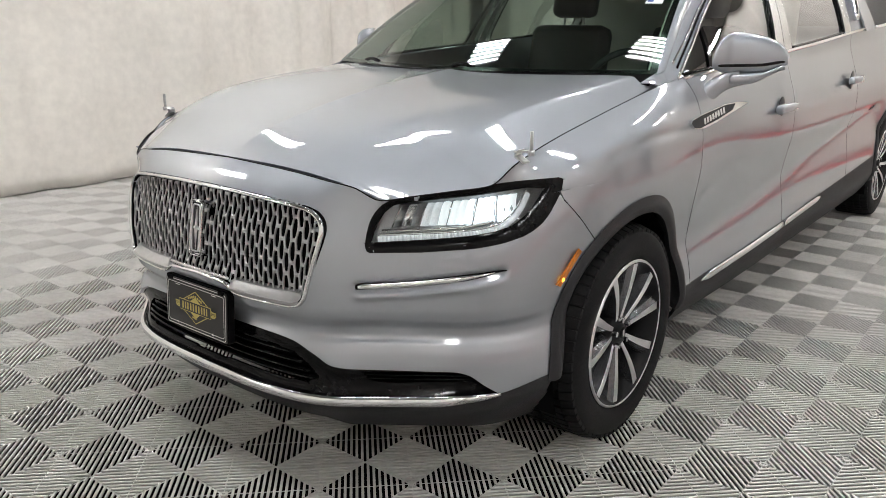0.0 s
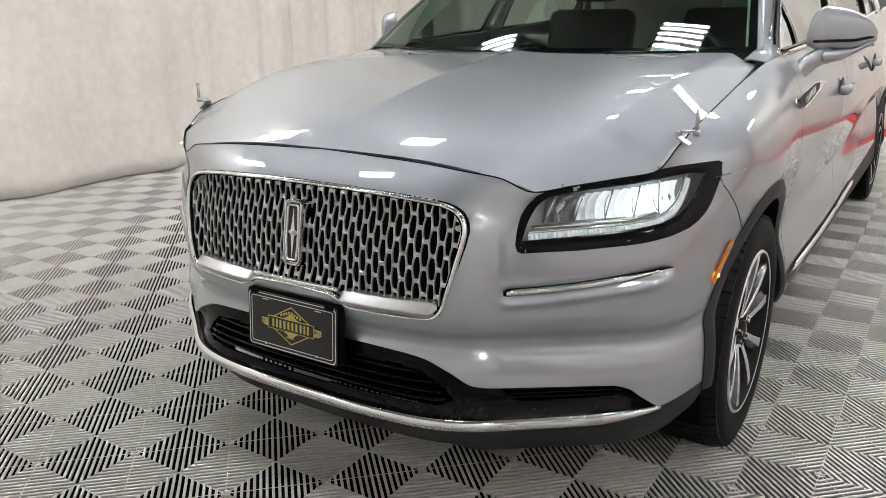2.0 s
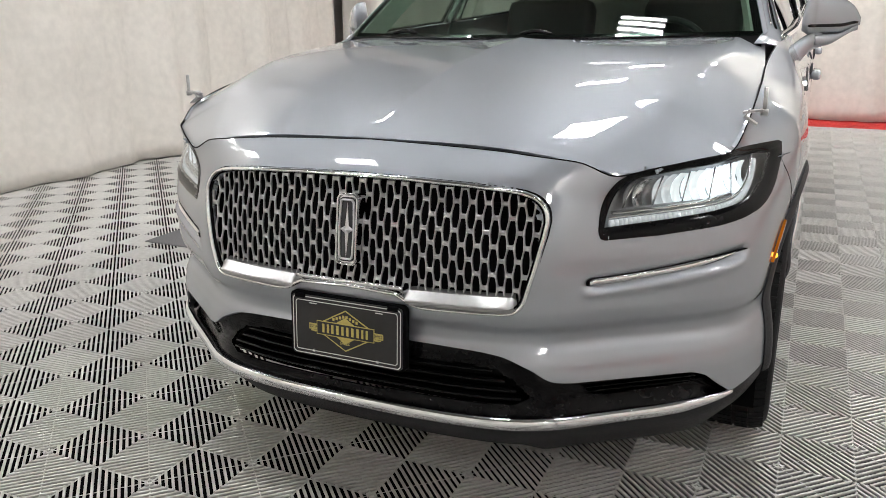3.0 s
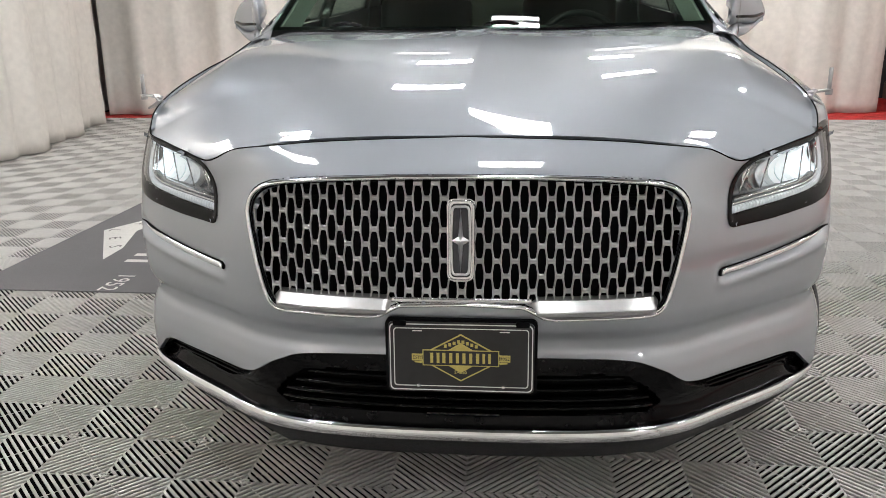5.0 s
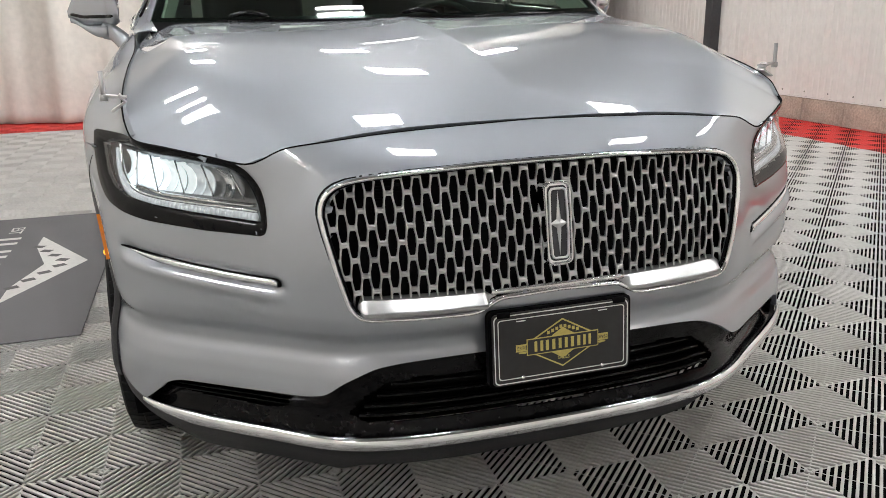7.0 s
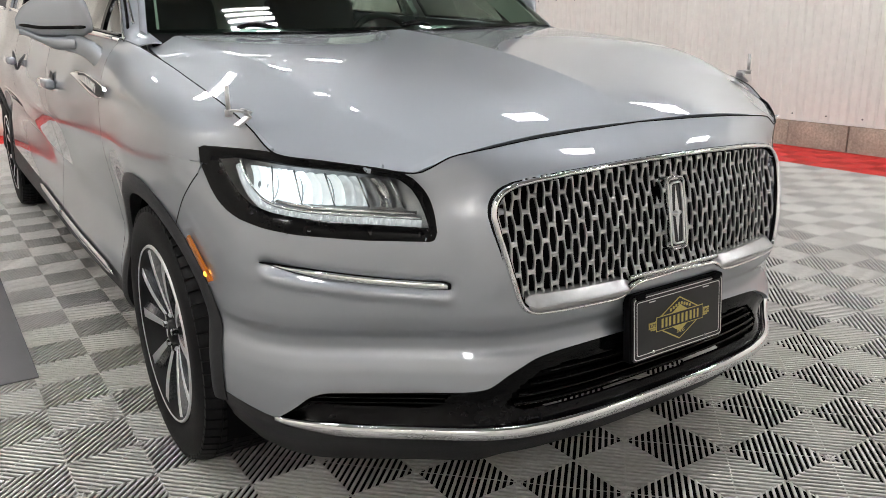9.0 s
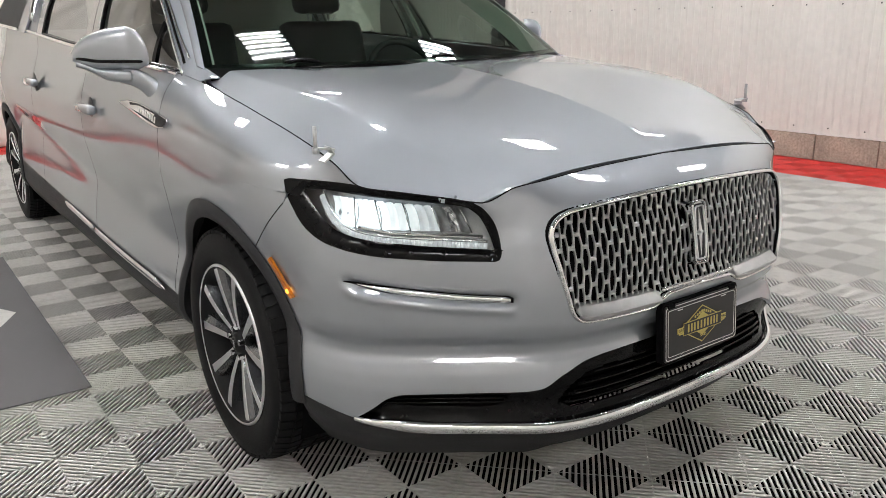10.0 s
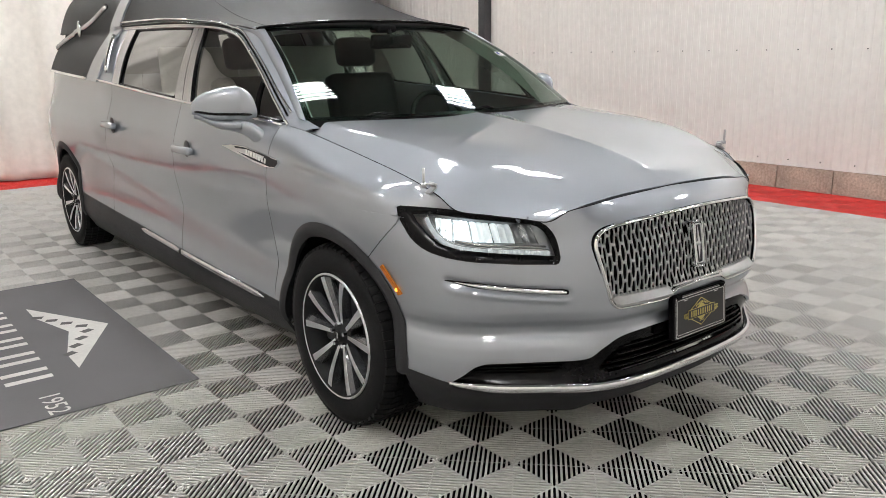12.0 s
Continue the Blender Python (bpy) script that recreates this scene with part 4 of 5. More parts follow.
def grille_mesh():
    """Staggered long openings with rounded webs."""
    p, q, a = 0.0184, 0.0630, 0.0078
    b = p - a
    edge = np.array(densify(inner, 90))
    ring_o = [(-a, q / 2), (a, q / 2), (a + 0.0007, q * 0.37), (b, 0.004), (b, -0.004), (a + 0.0007, -q * 0.37), (a, -q / 2), (-a, -q / 2),
              (-a - 0.0007, -q * 0.37), (-b, -0.004), (-b, 0.004), (-a - 0.0007, q * 0.37)]
    hole = [(-0.0046, q / 2 - 0.0048), (0.0046, q / 2 - 0.0048), (0.0064, q / 2 - 0.0085), (b - 0.0016, 0.007), (b - 0.0016, -0.007), (0.0064, -q / 2 + 0.0085), (0.0046, -q / 2 + 0.0048),
            (-0.0046, -q / 2 + 0.0048), (-0.0064, -q / 2 + 0.0085), (-b + 0.0016, -0.007), (-b + 0.0016, 0.007), (-0.0064, q / 2 - 0.0085)]
    ring_o, hole = np.array(ring_o), np.array(hole)
    cells = np.array([(i * p, 0.752 + j * q + (q / 2 if i % 2 else 0)) for i in range(-27, 28) for j in range(-4, 5)])
    poly = [tuple(e) for e in edge]
    ok = sum(inside(poly, cells[:, 0] + x * 0.8, cells[:, 1] + z * 0.8).astype(int) for x, z in ring_o) > 0
    cells = cells[ok]
    rings = [(ring_o, 0.0), ((ring_o + hole) / 2, -0.0014), (hole, 0.0008), (hole * (0.97, 0.99), 0.005)]
    xz = np.concatenate([(cells[:, None] + r[None]).reshape(-1, 2) for r, _ in rings])
    back = np.repeat([d for _, d in rings], len(cells) * 12)
    seg0, seg = edge, np.roll(edge, -1, 0) - edge
    t = np.clip(((xz[:, None] - seg0) * seg).sum(-1) / (seg * seg).sum(-1), 0, 1)
    near = seg0 + seg * t[..., None]
    gap = np.sqrt(((near - xz[:, None]) ** 2).sum(-1))
    k = gap.argmin(1)
    out = ~inside(poly, xz[:, 0], xz[:, 1])
    xz = np.where(out[:, None], near[np.arange(len(xz)), k], xz)
    gap = np.where(out, 0, gap.min(1))
    # the mesh sinks back from the frame, over a longer way at the bottom
    sink = 0.016 * step(0.0, 0.045, gap)
    y = grille_depth(xz[:, 0], xz[:, 1]) + 0.006 + sink + back
    verts = np.stack([xz[:, 0], y, xz[:, 1]], -1)
    n, faces = len(cells) * 12, []
    for c in range(len(cells)):
        for r in range(3):
            o = r * n + c * 12
            for m in range(12):
                w = (m + 1) % 12
                faces.append((o + m, o + w, o + n + w, o + n + m))
    me = bpy.data.meshes.new("grille_mesh")
    me.from_pydata(verts.tolist(), [], faces)
    me.materials.append(GRILLE_METAL)
    for f in me.polygons:
        f.use_smooth = True
    ob = new("grille_mesh", me)
    ob.parent = grille
    return ob


grille_mesh()
# broad chrome bars in the lower corners
for side in (1, -1):
    bm = bmesh.new()
    rows = []
    for k in np.linspace(0, 1, 30):
        x = 0.140 + 0.268 * k
        end = float(step(0.0, 0.07, k) * step(1.0, 0.96, k))
        lo, hi = 0.612, 0.643 + 0.003 * k
        row = []
        for v, out in zip((0, 0.05, 0.18, 0.30, 0.34, 0.60, 0.90, 1.0), (0.002, -0.014, -0.016, -0.016, -0.012, -0.002, 0.010, 0.030)):
            z = 0.627 + (lo + (hi - lo) * v - 0.627) * (0.4 + 0.6 * end)
            p = grille_point(x, z, out * end + 0.008 * (1 - end))
            row.append(bm.verts.new((side * p.x, p.y, p.z)))
        rows.append(row)
    for p, q in zip(rows, rows[1:]):
        for j in range(7):
            bm.faces.new((p[j], q[j], q[j + 1], p[j + 1]))
        for j in (1, 3, 4, 6):
            bm.edges.get((p[j], q[j])).smooth = False
    part("chrome_wing", bm, GRILLE_METAL, grille, "broad polished chrome bar")


pts = [grille_point(x, 0.643, 0.000) for x in np.linspace(-0.145, 0.145, 30)]
part("sill", tube(bmesh.new(), pts, 0.006, 0.006, n=8), SATIN, grille)


def rounded(w, h, r, n=6):
    pts = []
    for cx, cz, a0 in ((w / 2 - r, h / 2 - r, 0), (-w / 2 + r, h / 2 - r, 90), (-w / 2 + r, -h / 2 + r, 180), (w / 2 - r, -h / 2 + r, 270)):
        pts += [(cx + r * math.cos(radians(a0 + 90 * k / n)), cz + r * math.sin(radians(a0 + 90 * k / n))) for k in range(n + 1)]
    return pts


# emblem: a tall rounded frame with a four-pointed star
lean = pose(0, 0.022, 0.770, -9)
bm = prism(bmesh.new(), rounded(0.058, 0.170, 0.014), lambda x, z: Vector((x * (1 - 0.10 * (z < 0)), 0.004, z)), (0, 0.045, 0))
bmesh.ops.bevel(bm, geom=[e for e in bm.edges if abs(e.verts[0].co.y - e.verts[1].co.y) < 1e-4 and e.verts[0].co.y < 0.01], offset=0.004, segments=2, affect="EDGES")
emblem = part("emblem", bm, CHROME, grille, "tall chrome frame badge with a star", smooth=False, m=lean)
oval = [(x * (0.80 + 0.20 * math.cos(z / 0.075 * 1.25)), z) for x, z in densify(rounded(0.045, 0.148, 0.008), 60)]
bm = tube(bmesh.new(), [(x, 0.0, z) for x, z in densify(rounded(0.052, 0.163, 0.012), 60)], 0.0022, 0.004, side=(0, 1, 0), closed=True, n=8)
part("badge_rim", bm, CHROME, emblem)
bm = prism(bmesh.new(), [(x * 1.0, z * 1.02) for x, z in oval], lambda x, z: Vector((x, 0.0020, z)), (0, 0.003, 0))
part("badge_field", bm, POST, emblem, smooth=False)
bm = tube(bmesh.new(), [(x * 0.86, 0.0, z * 0.94) for x, z in oval], 0.0026, 0.004, side=(0, 1, 0), closed=True, n=8)
part("badge_oval", bm, RIM_BRIGHT, emblem)
bm = bmesh.new()
star = [(0, 0.066), (0.0050, 0.0085), (0.019, 0), (0.0050, -0.0085), (0, -0.066), (-0.0050, -0.0085), (-0.019, 0), (-0.0050, 0.0085)]
c = bm.verts.new((0, -0.007, 0))
sv = [bm.verts.new((x, 0.001, z)) for x, z in star]
for k in range(8):
    bm.faces.new((c, sv[k], sv[(k + 1) % 8]))
part("star", bm, RIM_BRIGHT, emblem, smooth=False)

# ---- number plate with a dealer's sign ----
PLZ = 0.524
plate_m = pose(0, -0.004, PLZ, -4)
bm = prism(bmesh.new(), rounded(0.318, 0.162, 0.012), lambda x, z: Vector((x, 0.005, z + 0.001)), (0, 0.018, 0))
for s in (-1, 1):
    box(bm, s * 0.128 - 0.014, s * 0.128 + 0.014, -0.004, 0.01, 0.068, 0.079, bevel=0.002)
holder = part("plate_holder", bm, DARK, hearse, "black plastic plate holder", smooth=False, m=plate_m)


def flat(name, poly, mat, layer, parent, hole=None, label=""):
    bm = bmesh.new()
    y = -0.0005 - 0.0006 * layer
    if hole is None:
        prism(bm, poly, lambda x, z: Vector((x, y, z)), (0, 0.0006, 0))
    else:
        a = [bm.verts.new((x, y, z)) for x, z in poly]
        b = [bm.verts.new((x, y, z)) for x, z in hole]
        for k in range(len(poly)):
            bm.faces.new((a[k], a[(k + 1) % len(poly)], b[(k + 1) % len(poly)], b[k]))
    return part(name, bm, mat, parent, label, smooth=False)


bm = prism(bmesh.new(), rounded(0.305, 0.152, 0.010), lambda x, z: Vector((x, 0.0, z)), (0, 0.004, 0))
plate = part("plate", bm, PLATE_BLACK, holder, "black dealer plate with gold diamond sign", smooth=False)
flat("white_line", rounded(0.299, 0.146, 0.010), WHITE_PRINT, 1, plate, rounded(0.2945, 0.1415, 0.009))
flat("white_line", rounded(0.282, 0.128, 0.007), WHITE_PRINT, 1, plate, rounded(0.278, 0.124, 0.006))


def diamond(w, h):
    return [(-w / 2, 0), (0, -h / 2), (w / 2, 0), (0, h / 2)]


flat("diamond_edge", diamond(0.190, 0.104), GOLD, 1, plate)
flat("diamond_dark", diamond(0.178, 0.097), PLATE_BLACK, 2, plate)
flat("diamond_gold", diamond(0.108, 0.066), GOLD, 3, plate)
flat("box_edge", [(-0.080, -0.0175), (0.080, -0.0175), (0.080, 0.0175), (-0.080, 0.0175)], GOLD, 4, plate)
flat("box_field", [(-0.078, -0.0155), (0.078, -0.0155), (0.078, 0.0155), (-0.078, 0.0155)], PLATE_BLACK, 5, plate)
for k, (x, w) in enumerate(((-0.054, 0.021), (-0.028, 0.023), (0.000, 0.022), (0.028, 0.023), (0.054, 0.019))):
    for d in (-w / 3.2, w / 3.2):
        flat("gold_bar", [(x + d - w / 7, -0.011), (x + d + w / 7, -0.011), (x + d + w / 7, 0.011), (x + d - w / 7, 0.011)], GOLD, 6, plate)
for s in (-1, 1):
    flat("tab", [(s * 0.092 - 0.011, -0.0075), (s * 0.092 + 0.011, -0.0075), (s * 0.092 + 0.011, 0.0075), (s * 0.092 - 0.011, 0.0075)], GOLD, 2, plate)
    flat("tab_fold", [(s * 0.083 - 0.008 * s, -0.0085), (s * 0.097, -0.0085), (s * 0.097, -0.0115), (s * 0.083, -0.013)], GOLD, 2, plate)
for k in range(8):
    x = -0.032 + k * 0.0092
    z = 0.0245 + 0.0125 * (1 - abs(x) / 0.036)
    flat("gold_bar", [(x - 0.003, z - 0.0035), (x + 0.003, z - 0.0035), (x + 0.003, z + 0.0035), (x - 0.003, z + 0.0035)], GOLD, 5, plate)


def writing(text, size, m, mat, parent, name="writing", depth=0.0003):
    cu = bpy.data.curves.new(name, "FONT")
    cu.body, cu.size, cu.align_x, cu.align_y, cu.extrude = text, size, "CENTER", "CENTER", depth
    cu.resolution_u = 2
    tmp = bpy.data.objects.new(name, cu)
    me = bpy.data.meshes.new_from_object(tmp)
    bpy.data.objects.remove(tmp)
    me.materials.append(mat)
    ob = new(name, me)
    ob.parent, ob.matrix_basis = parent, m
    return ob


writing("SALES", 0.0105, pose(0, -0.005, -0.0305, 90), GOLD, plate)
writing("EST.", 0.010, pose(-0.092, -0.003, 0, 90), PLATE_BLACK, plate)
writing("1952", 0.010, pose(0.092, -0.003, 0, 90), PLATE_BLACK, plate)
for s in (-1, 1):
    bm = bmesh.new()
    made = bmesh.ops.create_uvsphere(bm, u_segments=12, v_segments=8, radius=0.0045)["verts"]
    bmesh.ops.translate(bm, verts=made, vec=(s * 0.089, -0.002, -0.062))
    part("screw", bm, CHROME, plate)
    part("slot", box(bmesh.new(), s * 0.091 - 0.010, s * 0.091 + 0.010, -0.0015, 0.0005, 0.0565, 0.0583), WHITE_PRINT, plate, smooth=False)


# ---- windows, pillars and roof ----
roof_top = spline([2.05, 2.5, 3.0, 3.6, 4.5, 5.6], [1.592, 1.71, 1.83, 1.94, 1.99, 1.985])


def belt(y):
    u = np.interp(y, plan_y(np.linspace(UL[8], UL[19], 3000)), np.linspace(UL[8], UL[19], 3000))
    return rim_x(u), rim_z(u)


low_y = [1.35, 1.6, 1.85, 2.1, 2.4, 3.0, 4.0, 5.0, 5.8]
low_x = spline(low_y, [0.795, 0.735, 0.685, 0.650, 0.672, 0.695, 0.70, 0.69, 0.67])
low_z = spline(low_y, [1.135, 1.285, 1.432, 1.556, 1.590, 1.612, 1.625, 1.625, 1.62])
rail_x, rail_z = low_x, low_z


def roof_power(y):
    return 2.6 + 4.5 * step(2.2, 3.2, y)


def cabin_x(y, z):
    """Half width of the cabin: flat window band below the rail, steep roof side above it."""
    bx, bz = belt(y)
    lx, lz = low_x(y), low_z(y)
    v = (z - bz) / (lz - bz)
    below = bx + (lx - bx) * v + 0.018 * np.sin(np.pi * np.clip(v, 0, 1))
    f = np.clip((z - lz - 0.012) / (roof_top(y) - lz - 0.012), 0, 0.995)
    above = (lx + 0.012) * (1 - f) ** (1 / roof_power(y))
    return np.where(z < lz, below, np.maximum(above, 0.3))


def side_point(y, v, out=0.0, high=False):
    """On the cabin's side: v from 0 at the belt to 1 at the window rail, or at the top of the rear panel."""
    y, v = np.broadcast_arrays(np.asarray(y, float), np.asarray(v, float))
    bz = belt(y)[1]
    z = bz + ((1.86 if high else low_z(y)) - bz) * v
    return np.stack([cabin_x(y, z) + out, y, z], -1)


win_top = spline([1.46, 1.66, 1.844, 2.05, 2.25, 2.45, 2.75, 3.2, 3.95], [1.150, 1.247, 1.346, 1.452, 1.535, 1.572, 1.592, 1.605, 1.612])


def cabin_point(y, z, out=0.0):
    return np.stack([cabin_x(y, z) + out, y + 0 * z, z + 0 * y], -1)


def pane_point(y0, y1, s, k, out):
    """On a side window: s along between slanting ends (foot, top), k up from the belt to the window's upper line."""
    s, k = np.broadcast_arrays(np.asarray(s, float), np.asarray(k, float))
    a, b = y0[0] + (y0[1] - y0[0]) * k, y1[0] + (y1[1] - y1[0]) * k
    y = a + (b - a) * s
    bz = belt(y)[1] + 0.008
    return cabin_point(y, bz + np.maximum(win_top(y) - bz, 0.004) * k, out)


def slant(y0, y1, v):
    return y0 + (y1 - y0) * v


def side_panel(ya0, ya1, yb0, yb1, v0, v1, out, n=14, flange=0.012, nv=16, high=False):
    """A panel of the cabin's side between two slanting lines."""
    return sheet(lambda k, v: side_point(slant(ya0, ya1, v) + (slant(yb0, yb1, v) - slant(ya0, ya1, v)) * k, v, out, high),
                 np.linspace(0, 1, n), np.linspace(v0, v1, nv), flange=flange)


def screen_point(a, v):
    """Windscreen: a across from -1 to 1, v up."""
    a, v = np.broadcast_arrays(np.asarray(a, float), np.asarray(v, float))
    y0, z0 = 1.235 + 0.165 * np.abs(a) ** 2.1, 1.166 + 0.008 * a ** 2
    x0 = 0.790 * a
    y1, z1 = 2.005 + 0.065 * a ** 2, 1.588 - 0.018 * np.abs(a) ** 2.5
    x1 = 0.622 * a
    bow = 0.025 * np.sin(np.pi * v)
    return np.stack([x0 + (x1 - x0) * v, y0 + (y1 - y0) * v - bow * 0.5, z0 + (z1 - z0) * v + bow], -1)


bm = sheet(screen_point, np.linspace(-1, 1, 41), np.linspace(0, 1, 21), flange=0)
screen = part("windscreen", bm, GLASS, hearse, "tinted windscreen glass")
bm = bmesh.new()
for a0, a1, v0, v1 in ((-1.0, -0.965, 0, 1), (0.965, 1.0, 0, 1), (-1, 1, 0.0, 0.035), (-1, 1, 0.955, 1.0)):
    tmp = sheet(lambda a, v: screen_point(a, v) - np.array([0, -0.004, 0.003]), np.linspace(a0, a1, 30 if a1 - a0 > 1 else 3), np.linspace(v0, v1, 24 if v1 - v0 > 0.5 else 3), flange=0)
    me = bpy.data.meshes.new("tmp")
    tmp.to_mesh(me)
    tmp.free()
    bm.from_mesh(me)
    bpy.data.meshes.remove(me)
part("black_band", bm, BLACK, screen)
for name, a0, a1, v0, v1, lift, mt in (("sticker", 0.83, 0.92, 0.545, 0.60, 0.002, PAPER), ("sticker_bar", 0.84, 0.87, 0.56, 0.595, 0.003, BLUE_PRINT)):
    bm = sheet(lambda a, v: screen_point(a, v) + np.array([0, -lift, lift]), np.linspace(a0, a1, 4), np.linspace(v0, v1, 4), flange=0)
    part(name, bm, mt, screen, "small white label on the glass" if name == "sticker" else "")
# cowl below the glass
bm = sheet(lambda a, v: screen_point(a, 0.0 * v) + np.stack([0 * a, -0.06 + 0.075 * v, -0.030 + 0.034 * v], -1), np.linspace(-1, 1, 41), np.linspace(0, 1, 5), flange=0.01)
part("cowl", bm, DARK, hearse)


def wiper(a0, a1, hub):
    """A blade lying low along the glass foot, with the raised end of its arm."""
    bm = bmesh.new()
    pts = [Vector(screen_point(a, 0.010)) + Vector((0, -0.014, -0.004)) for a in np.linspace(a0, a1, 16)]
    tube(bm, pts, 0.005, 0.006, n=6)
    pts = [Vector(screen_point(a, 0.022)) + Vector((0, -0.016, 0.012 - 0.004 * math.cos(k))) for k, a in zip(np.linspace(0, 6.28, 8), np.linspace(hub - 0.075, hub + 0.075, 8))]
    tube(bm, pts, 0.011, 0.007, n=8, taper=lambda k: min(1, 0.4 + 5 * min(k, 1 - k)))
    return bm


part("wiper", wiper(0.02, 0.78, 0.07), BLACK, hearse)
part("wiper", wiper(-0.74, -0.12, -0.62), BLACK, hearse)

for side in (1, -1):
    turn = (lambda b: b) if side > 0 else flipped
    # screen pillar from fender to roof
    bm = sheet(lambda k, v: screen_point(1.0, v) * (1 - k)[..., None] + (np.stack([rail_x(1.42 + 0.72 * v) + 0.012, 1.47 + 0.68 * v, rail_z(1.40 + 0.72 * v) - 0.004], -1)) * k[..., None]
               + np.stack([0.012 * np.sin(np.pi * k), 0 * k, 0.016 * np.sin(np.pi * k)], -1), np.linspace(0, 1, 7), np.linspace(0, 1, 26))
    part("screen_pillar", turn(bm), PAINT, hearse)
    corner = [np.array(p) for p in ((0.768, 1.325, 1.150), (0.836, 1.325, 1.143), (0.846, 1.51, 1.166), (0.786, 1.415, 1.182))]
    bm = sheet(lambda a, b: ((1 - a) * (1 - b))[..., None] * corner[0] + (a * (1 - b))[..., None] * corner[1] + (a * b)[..., None] * corner[2]
               + ((1 - a) * b)[..., None] * corner[3] + np.stack([0 * a, 0 * a, 0.004 * np.sin(np.pi * a)], -1), np.linspace(0, 1, 9), np.linspace(0, 1, 9), flange=0.004)
    part("cowl_corner", turn(bm), PAINT, hearse)
    # pale trim on the inside of the screen pillar
    bm = sheet(lambda v, k: screen_point(0.955, v) + k[..., None] * np.array([-0.025, 0.13, -0.015]) - np.array([0, -0.006, 0.008]), np.linspace(0.0, 1, 20), np.linspace(0, 1, 5), flange=0.008)
    part("pillar_trim", turn(bm), HEADLINER, hearse, "pale inner pillar trim")
    for name, e0, e1 in (("front_window", (1.49, 1.49), (2.445, 2.62)), ("rear_window", (2.68, 2.765), (3.63, 3.685))):
        bm = sheet(lambda a, k: pane_point(e0, e1, a, k, -0.012), np.linspace(0, 1, 30), np.linspace(0, 1, 12), flange=0)
        ob = part(name, turn(bm), SIDE_GLASS, hearse)
        loop = [pane_point(e0, e1, a, 0.0, -0.006) for a in np.linspace(0.02, 1, 24)] + [pane_point(e0, e1, 1.0, k, -0.006) for k in np.linspace(0.1, 0.9, 8)]
        loop += [pane_point(e0, e1, a, 1.0, -0.006) for a in np.linspace(1, 0.02, 36)]
        if name == "rear_window":
            loop += [pane_point(e0, e1, 0.0, k, -0.006) for k in np.linspace(0.9, 0.1, 8)]
        part("window_seal", turn(tube(bmesh.new(), [Vector(p) for p in loop], 0.007, 0.007, closed=True, n=6)), BLACK, ob)
    # painted pillar before the front window, bright header above the windows
    for name, y0, y1, mt in (("window_pillar", 1.40, 2.30, PAINT), ("window_header", 2.303, 3.95, SATIN)):
        bm = sheet(lambda y, k: cabin_point(y, win_top(y) + 0.002 + np.maximum(low_z(y) - win_top(y), 0.002) * k, 0.001), np.linspace(y0, y1, 40), np.linspace(0, 1, 6), flange=0.008)
        part(name, turn(bm), mt, hearse)
    part("quarter_divider", turn(side_panel(1.725, 1.86, 1.755, 1.89, 0.03, 0.62, -0.004)), BLACK, hearse)
    part("door_pillar", turn(side_panel(2.455, 2.63, 2.56, 2.69, 0.0, 0.97, 0.004)), SATIN, hearse)
    part("door_pillar", turn(side_panel(2.567, 2.697, 2.672, 2.757, 0.0, 0.97, 0.004)), SATIN, hearse)
    part("rear_pillar", turn(side_panel(3.638, 3.692, 3.765, 3.845, 0.0, 0.97, 0.004)), SATIN, hearse)
    part("lamp_panel", turn(side_panel(3.768, 3.848, 4.12, 4.04, 0.0, 1.02, -0.004)), PAINT, hearse)
    part("roof_band", turn(side_panel(4.078, 3.915, 4.333, 4.095, -0.02, 1.0, 0.012, nv=30, high=True)), PAINT, hearse)
    part("vinyl_panel", turn(side_panel(4.30, 4.07, 5.50, 5.46, 0.0, 0.72, 0.005, n=24, high=True)), VINYL, hearse, "black vinyl quarter panel")
    # coach lamp
    pts = [Vector(side_point(slant(3.83, 4.03, v), v, 0.020)) for v in np.linspace(0.20, 0.86, 10)]
    lamp = part("coach_lamp", turn(tube(bmesh.new(), pts, 0.018, 0.022, n=10)), CHROME, hearse, "slim chrome coach lamp")
    # S-shaped landau bar
    pts = [Vector(side_point(5.44 - 1.10 * k, 0.34 + 0.53 * k + 0.045 * math.sin(2 * math.pi * k), 0.03, True)) for k in np.linspace(0, 1, 24)]
    bar = part("landau_bar", turn(tube(bmesh.new(), pts, 0.012, 0.020, n=8)), SATIN, hearse, "S-shaped chrome landau bar")
    bm = bmesh.new()
    made = bmesh.ops.create_uvsphere(bm, u_segments=12, v_segments=8, radius=1)["verts"]
    bmesh.ops.transform(bm, matrix=Matrix.Translation(Vector(side_point(4.89, 0.605, 0.04, True))) @ Matrix.Diagonal((0.015, 0.035, 0.06, 1)), verts=made)
    part("bar_centre", turn(bm), CHROME, bar)
    # bright rails
    pts = [Vector(side_point(y, 0.0, 0.008)) for y in np.linspace(1.50, 4.08, 40)]
    part("belt_moulding", turn(tube(bmesh.new(), pts, 0.006, 0.008, n=8)), CHROME, hearse)
    def along(dz, rise, out, y0, y1):
        """Along the windows' upper line."""
        return [Vector(cabin_point(y, float(win_top(y)) + dz + rise * float(step(2.5, 3.3, y)), out)) for y in np.linspace(y0, y1, 80)]
    part("window_rail", turn(tube(bmesh.new(), along(0.010, 0.0, 0.005, 1.46, 3.95), 0.005, 0.010, n=8)), SATIN, hearse)
    part("rail_gap", turn(tube(bmesh.new(), along(0.024, 0.008, 0.004, 1.50, 3.97), 0.005, 0.006, n=6)), BLACK, hearse)
